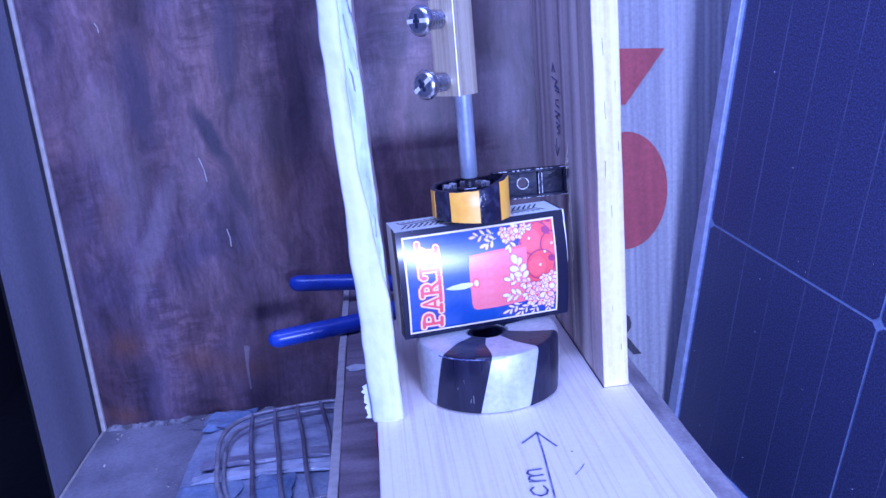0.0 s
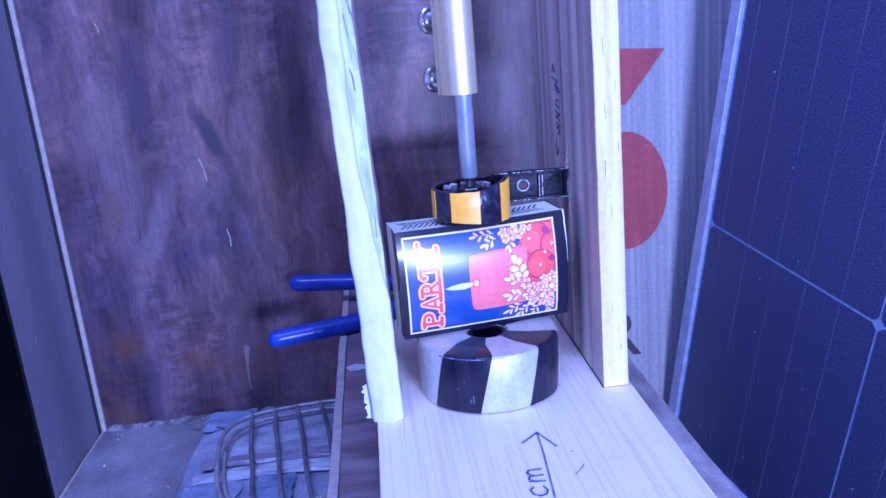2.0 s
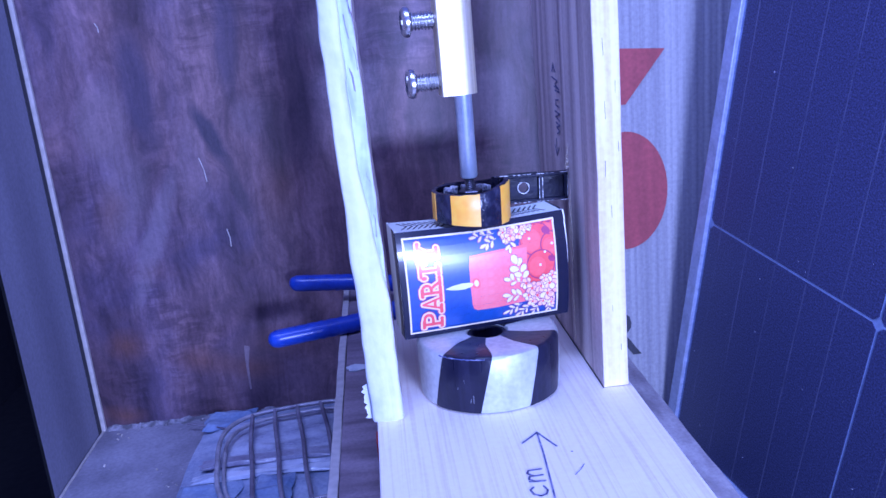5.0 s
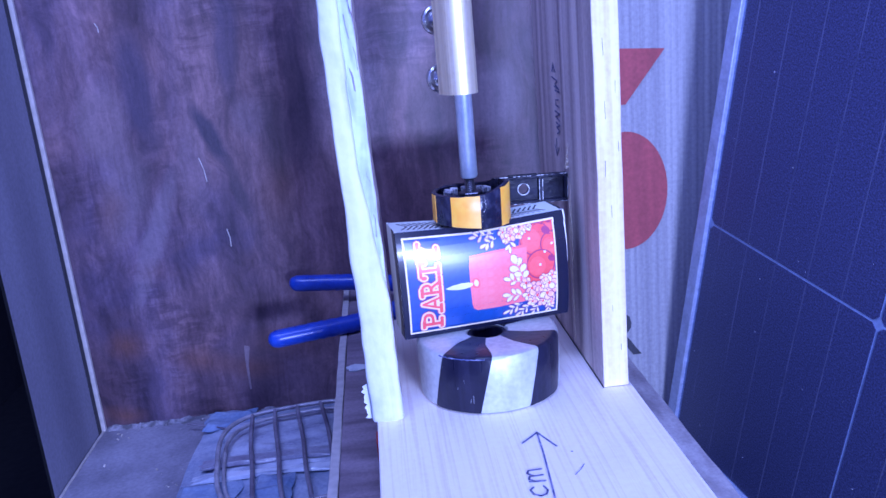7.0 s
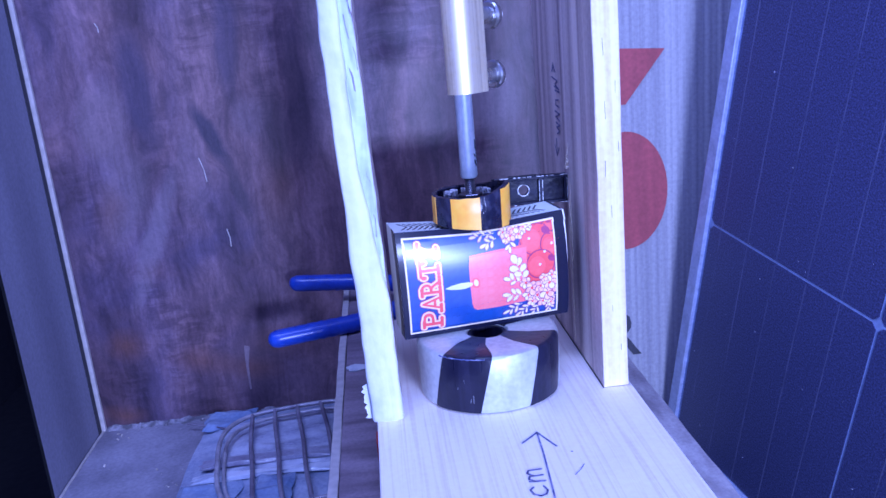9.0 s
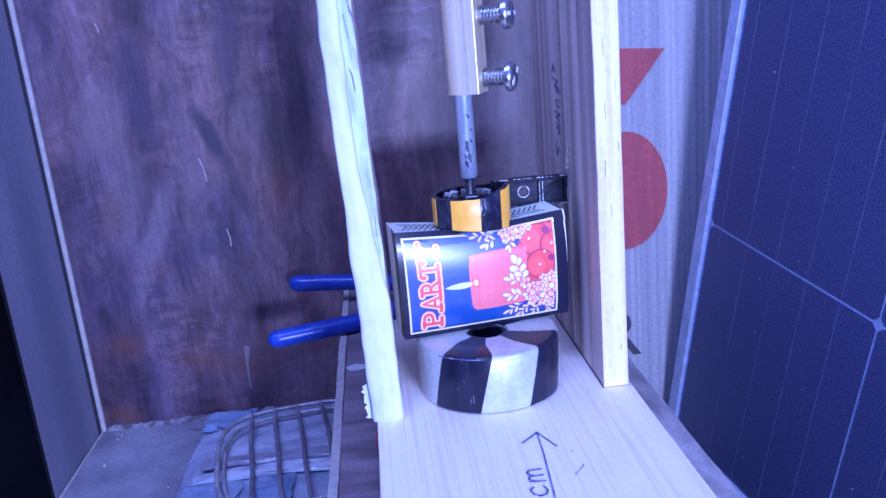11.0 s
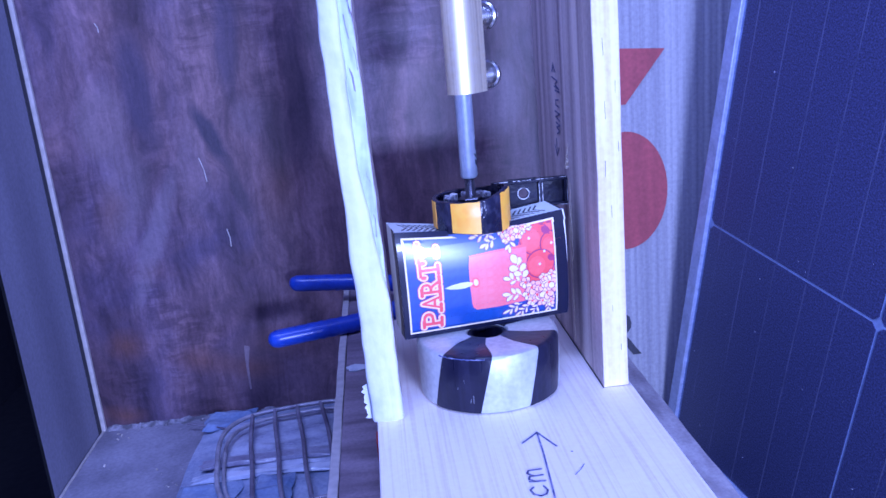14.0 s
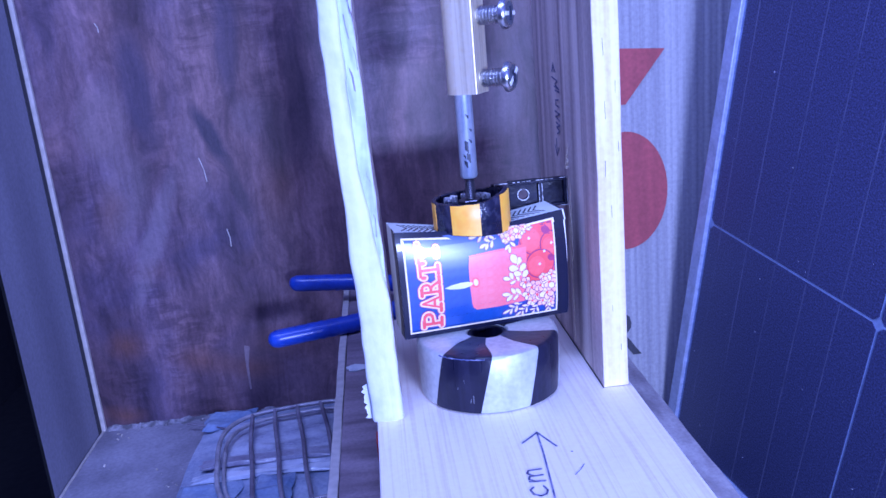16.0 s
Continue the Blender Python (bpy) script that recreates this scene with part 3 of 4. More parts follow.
def label_art():
    """The printed front in u (along), v (up); the layer in w."""
    bm = bmesh.new()
    level = [0]

    def fill(poly, mat, lift=None):
        level[0] += 1
        w = (lift if lift is not None else level[0]) * 0.006
        vs = [bm.verts.new((x, y, w)) for x, y in poly]
        bm.faces.new(vs).material_index = mat

    def rect(x0, y0, x1, y1, mat):
        fill([(x0, y0), (x1, y0), (x1, y1), (x0, y1)], mat)

    # materials: 0 black, 1 cream, 2 blue, 3 red, 4 pink, 5 deep red, 6 white, 7 blossom, 8 rose
    rect(1.8, 1.7, 50.2, 33.0, 2)
    level[0] += 5
    fill([(38.5, 10), (49.6, 9), (49.6, 32.4), (41.5, 32.4), (39.0, 29.5), (37.5, 24)], 3)
    # apples with dark gaps between them
    for x, y, a, b in ((48.4, 30.4, 2.4, 2.2), (43.6, 27.2, 5.0, 5.0), (49.0, 24.6, 3.6, 3.9), (44.8, 18.8, 4.6, 4.4)):
        level[0] += 5
        fill(ellipse(x, y, a + 0.35, b + 0.35, 0, 24), 5)
        fill(ellipse(x, y, a, b, 0, 24), 3)
        fill(ellipse(x - 0.25 * a, y - 0.1 * b, a * 0.62, b * 0.7, 0, 20), 8)
    for x, y, a, b in ((47.4, 29.2, 1.5, 1.2), (48.6, 20.2, 1.3, 1.0), (40.0, 31.6, 1.5, 0.6)):
        fill(ellipse(x, y, a, b, -35, 12), 5)
    # the candle, its wick hole and flame
    level[0] += 6
    fill([(23.4, 6.8), (22.2, 7.6), (21.7, 9.4), (21.3, 15.6), (21.4, 21.6), (21.9, 24.9), (30, 25.5), (40.5, 25.9), (39.5, 7.2), (30, 6.7)], 4)
    fill([(21.9, 24.2), (21.9, 24.9), (30, 25.5), (40.5, 25.9), (40.4, 25.0), (30, 24.8)], 8)
    for x, y in ((41.6, 27.4), (49.0, 24.9), (44.6, 18.7), (46.4, 22.6), (42.4, 30.6)):
        fill(ellipse(x, y, 0.42, 0.42, 0, 8), 6)
    fill(ellipse(23.2, 16.1, 1.35, 1.75, 10, 14), 8)
    fill(ellipse(23.3, 16.1, 0.75, 1.1, 10, 12), 1)
    fill([(13.4, 15.6), (15.0, 15.05), (17.4, 14.75), (19.6, 14.75), (21.2, 15.1), (22.2, 15.75), (22.1, 16.3), (20.8, 16.7), (18.6, 16.75), (15.6, 16.35)], 6)
    # blossoms
    rnd = random.Random(4)

    def blossom(x, y, s, base):
        level[0] = base
        a0 = rnd.random() * 72
        for k in range(5):
            a = radians(a0 + 72 * k + rnd.uniform(-10, 10))
            q = s * rnd.uniform(0.88, 1.1)
            c, d = x + q * 0.52 * math.cos(a), y + q * 0.52 * math.sin(a)
            fill(ellipse(c, d, q * 0.52, q * 0.46, math.degrees(a), 10), 5)
            fill(ellipse(c, d, q * 0.44, q * 0.37, math.degrees(a), 10), 7 if rnd.random() < 0.7 else 1)
        fill(ellipse(x, y, s * 0.2, s * 0.2, 0, 8), 3)

    def leaf(x, y, a, s, fat=0.42, mat=1):
        c, d = math.cos(radians(a)), math.sin(radians(a))
        for grow, m in ((0.16, 5), (0.0, mat)):
            w, l = s * fat / 2 + grow, s + grow
            shape = [(-grow, 0), (0.3 * l, w * 0.8), (0.65 * l, w), (0.9 * l, w * 0.6), (l, 0), (0.9 * l, -w * 0.6), (0.65 * l, -w), (0.3 * l, -w * 0.8)]
            fill([(x + p * c - q * d, y + p * d + q * c) for p, q in shape][::-1], m)

    def twig(x, y, a, l, s, n, fat=0.42):
        """A thin stalk with leaves on both sides and one at its tip."""
        c, d = math.cos(radians(a)), math.sin(radians(a))
        fill([(x - 0.14 * d, y + 0.14 * c), (x + l * c, y + l * d), (x + 0.14 * d, y - 0.14 * c)][::-1], 1)
        for k in range(n):
            q = l * (k + 0.6) / (n + 0.2)
            leaf(x + q * c, y + q * d, a + (48 if k % 2 else -48) + rnd.uniform(-8, 8), s * rnd.uniform(0.85, 1.1), fat)
        leaf(x + l * c, y + l * d, a, s * 1.1, fat)

    base = level[0] + 2
    for x, y, a, l, s, n, fat in ((39.0, 14.5, 112, 6.0, 2.8, 5, 0.66), (38.0, 14.0, 160, 3.5, 2.2, 3, 0.5), (38.5, 9.6, 172, 4.0, 2.4, 4, 0.46), (38.0, 6.6, 205, 4.0, 2.2, 4, 0.36), (41.0, 5.6, 215, 3.6, 2.0, 4, 0.32),
                                  (44.0, 5.2, 235, 2.4, 1.9, 3, 0.32), (47.0, 5.6, 285, 2.4, 1.9, 3, 0.32), (48.4, 8.0, 330, 1.6, 1.6, 2, 0.34), (30.5, 30.6, 184, 5.6, 2.0, 5, 0.36), (31.0, 29.0, 202, 3.4, 2.0, 4, 0.42),
                                  (35.5, 28.4, 262, 2.4, 1.8, 3, 0.44), (39.0, 30.2, 20, 2.2, 1.6, 3, 0.4)):
        level[0] = base
        twig(x, y, a, l, s * 1.15, n, fat)
    for i, (x, y, s) in enumerate(((39.4, 13.4, 2.0), (41.4, 11.4, 2.3), (44.4, 11.6, 2.0), (47.4, 12.2, 2.2), (40.2, 9.2, 2.0), (43.2, 8.6, 2.3), (46.6, 8.8, 2.3), (41.6, 6.8, 1.7), (45.2, 6.2, 1.8),
                                   (48.6, 10.2, 1.7), (48.4, 14.6, 1.6), (45.6, 14.2, 1.5), (48.0, 5.4, 1.5), (33.4, 30.4, 1.6), (35.6, 29.0, 1.7), (36.8, 31.0, 1.7), (38.4, 29.2, 1.6), (34.0, 28.4, 1.3), (40.2, 31.2, 1.3))):
        blossom(x, y, s * 1.12, base + 16 + 12 * (i % 4))
    level[0] = base + 70
    # border: black margin and cream line over everything
    W, T = BOX_W, ARC
    for x0, y0, x1, y1 in ((0, 0, W, 1.75), (0, 33.0, W, T), (0, 1.7, 1.8, 33.05), (50.2, 1.7, W, 33.05)):
        rect(x0, y0, x1, y1, 0)
    fill([(W - 0.04, 18), (W, 18), (W, T), (W - 0.5, T), (W - 0.36, 29), (W - 0.16, 24)], 6)
    for x0, y0, x1, y1 in ((1.75, 1.7, 50.25, 2.3), (1.75, 32.4, 50.25, 33.0), (1.75, 2.2, 2.3, 32.5), (49.7, 2.2, 50.25, 32.5)):
        rect(x0, y0, x1, y1, 1)
    # the word, read upwards, red on a cream outline
    feet = {"P": ((-0.5, 2.3),), "A": ((-0.7, 1.5), (2.9, 5.1)), "R": ((-0.5, 2.0), (3.0, 5.2)), "T": ((0.9, 3.4),), "Y": ((0.9, 3.4),)}
    tops = {"P": ((-0.5, 1.5),), "R": ((-0.5, 1.5),), "A": (), "T": (), "Y": ((-0.6, 1.6), (2.8, 5.0))}
    v = 4.0
    for ch in "PARTY":
        lt = letters(ch, 7.0)
        xs = [q.co.x for q in lt.verts]
        ys = [q.co.y for q in lt.verts]
        wide, high = max(xs) - min(xs), max(ys) - min(ys)
        shapes = [[((q.co.x - min(xs)) / wide * 4.4, (q.co.y - min(ys)) / high * 6.2) for q in f.verts] for f in lt.faces]
        lt.free()
        shapes += [[(a, -0.2), (b, -0.2), (b, 0.75), (a, 0.75)] for a, b in feet[ch]]
        shapes += [[(a, 5.55), (b, 5.55), (b, 6.4), (a, 6.4)] for a, b in tops[ch]]
        # round ends on the serifs
        shapes += [ellipse(x, 0.3, 0.55, 0.55, 0, 10) for q in feet[ch] for x in q] + [ellipse(x, 5.9, 0.55, 0.55, 0, 10) for q in tops[ch] for x in q]
        if ch == "T":
            shapes += [ellipse(x, 4.9, 0.6, 0.9, 0, 10) for x in (-0.1, 4.5)]
        for grow, mat, lift in ((0.72, 3, 0.62), (0.56, 1, 0.75), (0.05, 3, 0.95)):
            for k in range(9):
                dx, dy = (0, 0) if k == 8 else (grow * math.cos(k * math.pi / 4), grow * math.sin(k * math.pi / 4))
                for shape in shapes:
                    vs = [bm.verts.new((12.1 - y - dy, v + x + dx, lift + 0.004 * k)) for x, y in shape]
                    bm.faces.new(vs).material_index = mat
        v += 5.35
    return bm


LABEL_MATS = [CARD_BLACK, L_CREAM, L_BLUE, L_RED, L_PINK, L_DEEP, L_WHITE, L_BLOSSOM, L_ROSE]


def tilt(s, t):
    """How far the front leans at arc length s, seconds t: out below, back above."""
    u = 2 * s / ARC - 1
    k = min(1.0, t / 5.0)
    full = 0.26 + 0.07 * k
    power = 1.0 + 1.4 * min(1.0, t / 15.0)
    return full * math.copysign(abs(u) ** power, u)


def profile(s, t, n=68):
    """Place (y, z) on the front's curve."""
    y = z = 0.0
    ds = ARC / n
    k = 0
    while k * ds < s - 1e-6:
        step = min(ds, s - k * ds)
        a = tilt(k * ds + step / 2, t)
        y += math.sin(a) * step
        z += math.cos(a) * step
        k += 1
    return y, z


def make_matchbox():
    box = thing("matchbox", "printed cardboard matchbox being crushed, candle and blossom label", "matchbox", BOX_AT, BOX_TURN)
    art = label_art()
    pieces = []
    h = ARC / SLATS
    spans = [(k * h, (k + 1) * h, 0, BOX_W) for k in range(SLATS - 1)] + [((SLATS - 1) * h - 0.4, ARC, 0, 24.0), ((SLATS - 1) * h - 0.4, ARC, 24.0, BOX_W)]
    for s0, s1, u0, u1 in spans:
        bm = art.copy()
        for co, no in (((0, s0, 0), (0, -1, 0)), ((0, s1, 0), (0, 1, 0)), ((u0, 0, 0), (-1, 0, 0)), ((u1, 0, 0), (1, 0, 0))):
            bmesh.ops.bisect_plane(bm, geom=bm.verts[:] + bm.edges[:] + bm.faces[:], plane_co=co, plane_no=no, clear_outer=True)
        for k in range(1, 4):
            bmesh.ops.bisect_plane(bm, geom=bm.verts[:] + bm.edges[:] + bm.faces[:], plane_co=(0, s0 + (s1 - s0) * k / 4, 0), plane_no=(0, 1, 0))
        for k in range(1, 24):
            bmesh.ops.bisect_plane(bm, geom=bm.verts[:] + bm.edges[:] + bm.faces[:], plane_co=(BOX_W * k / 24, 0, 0), plane_no=(1, 0, 0))
        # card behind the print
        for k in range(8):
            add_box(bm, u0 + (u1 - u0) * k / 8, u0 + (u1 - u0) * (k + 1) / 8, s0, s1, -0.6, -0.12)
        y0, z0 = profile(s0, 0)
        a0 = tilt((s0 + s1) / 2, 0)
        for v in bm.verts:
            u, s, w = v.co
            y, z = profile(s, 0)
            a = tilt(s, 0)
            w *= 0.5
            bow = 1.7 * (1 - (2 * u / BOX_W - 1) ** 2) * math.sin(math.pi * s / ARC)
            v.co = Vector((u, y - bow - w * math.cos(a), z + w * math.sin(a)))
        top = s1 > ARC - 0.01
        if top:
            for v in bm.verts:
                v.co.y -= 0.22
        # own space: origin at the strip's lower edge
        ox = (0 if u0 == 0 else BOX_W) if top else 0
        oy, oz = profile(s1, 0) if top else (y0, z0)
        for v in bm.verts:
            v.co -= Vector((ox, oy, oz))
        me_ob = part("sleeve_strip", bm, LABEL_MATS, box, smooth=30)
        pieces.append((me_ob, s0, s1, ox, top, u0))
    art.free()
    top_y, top_z = profile(ARC, 0)
    # striker flaps on top, with chevrons
    flaps = []
    for side, (u0, u1) in ((1, (0, 21.0)), (-1, (BOX_W - 26.0, BOX_W))):
        bm = bmesh.new()
        ox = 0 if side == 1 else BOX_W
        add_box(bm, u0 - ox, u1 - ox, -0.1, BOX_D - 0.6, -0.4, 0, 0.12)
        flap = part("top_flap", bm, CARD_MINT, box, "pale striker side with dark chevrons")
        for k in range(8):
            x = ((2.6 + 1.75 * k) if side == 1 else (BOX_W - 5.2 - 1.75 * k)) - ox
            bm = bmesh.new()
            add_prism(bm, [(x, 3.0), (x + 0.62, 3.0), (x + 0.62 + side * 2.4, 7.2), (x + 0.62, 11.4), (x, 11.4), (x + side * 2.4, 7.2)], 0.01, 0.06)
            part("chevron", bm, CARD_BLACK, flap, "dark printed chevron")
        flaps.append((flap, side, ox))
    bm = bmesh.new()
    add_box(bm, 0.2, BOX_W - 0.2, 0.3, BOX_D, -0.3, 0.1)
    part("bottom_panel", bm, CARD_BLACK, box)
    bm = bmesh.new()
    add_box(bm, 0.2, BOX_W - 0.2, BOX_D - 0.5, BOX_D, 0.2, top_z - 3.5)
    part("back_panel", bm, CARD_BLACK, box)
    for x in (0.05, BOX_W - 0.65):
        bm = bmesh.new()
        rim = [profile(ARC * k / 12, 16) for k in range(13)]
        poly = [(y + 0.9, z) for y, z in rim] + [(BOX_D - 0.6, rim[-1][1]), (BOX_D - 0.6, 0.1)]
        add_prism(bm, poly, 0, 0.6, 0, Matrix(((0, 0, 1, x), (1, 0, 0, 0), (0, 1, 0, 0), (0, 0, 0, 1))))
        part("tray_end", bm, CARD_MINT if x < 1 else CARD_BLACK, box, "pale card end" if x < 1 else "")
        if x < 1:
            bm = bmesh.new()
            lap = poly[:13] + [(y + 5.5, z) for y, z in rim[::-1]]
            add_prism(bm, lap, 0, 0.12, 0, Matrix(((0, 0, 1, x - 0.1), (1, 0, 0, 0), (0, 1, 0, 0), (0, 0, 0, 1))))
            part("sleeve_lap", bm, CARD_BLACK, box)
        bm = bmesh.new()
        add_box(bm, x + 0.05, x + 0.5, BOX_D - 0.55, BOX_D - 0.1, 0.2, rim[-1][1] - 0.2, 0.05)
        part("torn_edge", bm, CARD_MINT, box, "pale worn card edge")
    bm = bmesh.new()
    add_box(bm, 1.2, BOX_W - 1.2, 1.2, 1.7, 0.3, 24)
    part("tray", bm, CARD_RAW, box, "grey card tray")
    return box, pieces, flaps


MATCHBOX, STRIPS, FLAPS = make_matchbox()


# ---- the press: striped ring with its arm, and the turning shaft ----
RING_AT = (27.2, 246.6, 53.6)


def make_press():
    press = thing("press_ring", "black plastic nut ring striped with orange tape", "press ring", RING_AT)
    seg = 72
    bm = bmesh.new()
    def shape(mesh):
        # taller and lower on the arm's side, a little uneven
        for v in mesh.verts:
            a = math.atan2(v.co.y, v.co.x)
            if v.co.z > 6:
                v.co.z += 0.6 + 2.3 * max(0.0, math.cos(a + radians(10))) ** 2 + 0.3 * noise.noise(v.co * 0.4)
            elif v.co.z < 1:
                v.co.z += 0.1 - 0.95 * math.cos(a + radians(10))
            v.co += 0.12 * noise.noise_vector(v.co * 0.5)

    add_lathe(bm, [(10.6, 0.2), (12.0, 0.0), (12.2, 0.4), (12.15, 4.5), (12.2, 8.8), (12.0, 9.2), (10.7, 9.2)], seg, None, 0, closed=True)
    shape(bm)
    part("rim", bm, CRINKLE, press, "black crinkled rim", smooth=45)
    for a0, a1 in ((30, 70), (110, 145), (185, 201), (234, 276.5), (311.7, 348)):
        bm = bmesh.new()
        add_sector(bm, [(12.05, 0.1), (12.3, 0.3), (12.27, 4.5), (12.3, 8.9), (12.15, 9.15), (12.0, 8.9)], a0, a1, 10)
        shape(bm)
        part("orange_strip", bm, ORANGE, press, "orange tape strip", smooth=45)
    bm = bmesh.new()
    add_lathe(bm, [(2.1, 0.5), (4.4, 0.5), (4.4, 7.6), (3.9, 8.0), (2.1, 8.0)], 32, None, 0, closed=True)
    add_lathe(bm, [(4.0, 0.3), (10.8, 0.3), (10.8, 1.6), (4.0, 1.6)], 48, None, 0, closed=True)
    part("hub", bm, BLACK_PLASTIC, press, smooth=40)
    for k in range(8):
        bm = bmesh.new()
        add_box(bm, 4.2, 10.9, -0.6, 0.6, 1.2, 8.4 - 0.8 * (k % 2), 0.25, 0, Matrix.Rotation(radians(45 * k + 12), 4, "Z"))
        part("spoke", bm, BLACK_PLASTIC, press)
    arm = bmesh.new()
    x0, x1, z0, z1 = 8.5, 33.7, 1.0, 10.3
    y0 = 13.4
    # web: plain beyond 24, pierced by a round hole before it
    add_box(arm, 24.1, x1, y0, y0 + 1.2, z0, z1, 0.1)
    cx, cz, r, n = 19.2, 5.7, 1.75, 32
    front, back = [], []
    for k in range(n):
        a = 2 * math.pi * k / n
        c, d = math.cos(a), math.sin(a)
        reach = min((24.0 - cx) / max(abs(c), 1e-6), 4.8 / max(abs(d), 1e-6))
        for row, y in ((front, y0), (back, y0 + 1.2)):
            row.append((arm.verts.new((cx + r * c, y, cz + r * d)), arm.verts.new((cx + reach * c, y, cz + reach * d))))
    for k in range(n):
        j = (k + 1) % n
        arm.faces.new([front[k][0], front[j][0], front[j][1], front[k][1]])
        arm.faces.new([back[k][0], back[k][1], back[j][1], back[j][0]])
        arm.faces.new([front[k][0], back[k][0], back[j][0], front[j][0]])
    for a, b in ((z0, z0 + 1.0), (z1 - 1.0, z1)):
        add_box(arm, x0, x1, y0 - 1.7, y0 + 0.1, a, b, 0.25)
    for a in (x0, 24.2, 32.6):
        add_box(arm, a, a + 1.3, y0 - 1.7, y0 + 0.1, z0 + 0.5, z1 - 0.5, 0.2)
    add_box(arm, 3.0, 14.3, 9.4, 14.4, 1.2, 9.0, 0.3)
    arm_ob = part("arm", arm, BLACK_PLASTIC, press, "black moulded plastic arm")
    bm = bmesh.new()
    add_lathe(bm, [(1.76, -0.2), (2.02, -0.2), (2.02, 0.4), (1.76, 0.4)], 32, Matrix.Translation((cx, y0 - 0.1, cz)) @ Matrix.Rotation(radians(90), 4, "X"), closed=True)
    part("hole_rim", bm, GREY_PLASTIC, arm_ob, "pale rim of the hole")
    # pale dashes that paint glints along the edges of the ribs
    bm = bmesh.new()
    for z in (z0 + 0.05, z1 - 0.02):
        for k in range(16):
            x = x0 + 1 + k * 1.55
            if (k * 7) % 5 != 1:
                add_box(bm, x, x + 1.1 + 0.3 * math.sin(k), y0 - 1.78, y0 - 1.62, z - 0.12, z + 0.1, 0.03)
    for x in (24.3, 25.4, 33.7):
        add_box(bm, x - 0.1, x + 0.1, y0 - 1.78, y0 - 1.62, z0 + 1.0, z1 - 1.4, 0.03)
    tagged(part("rib_glint", bm, GREY_PLASTIC, arm_ob, "pale dashes painting the glints on the rib edges"), kind="stuff")
    bm = bmesh.new()
    add_lathe(bm, [(1.7, 6.8), (3.6, 6.8), (3.8, 7.0), (3.8, 8.9), (3.5, 9.2), (1.7, 9.2)], 6, None, 0, closed=True)
    part("nut", bm, DARK_STEEL, press, "dark hexagon nut")
    # pale bits added to brighten the ring's inside where it glints
    bm = bmesh.new()
    for a, l in ((150, 2.8), (128, 2.4), (168, 1.8), (60, 2.2), (100, 2.0), (190, 1.4), (30, 1.6), (80, 1.4), (45, 2.0)):
        add_box(bm, 6.2, 6.2 + l, -0.8, 0.8, 7.0, 9.6, 0.35, 0, Matrix.Rotation(radians(a), 4, "Z"))
    tagged(part("glint_bit", bm, GREY_PLASTIC, press, "added pale bits painting the glints inside the ring"), kind="stuff")
    return press


PRESS = make_press()
SHAFT_AT = (27.4, 246.4, 0)


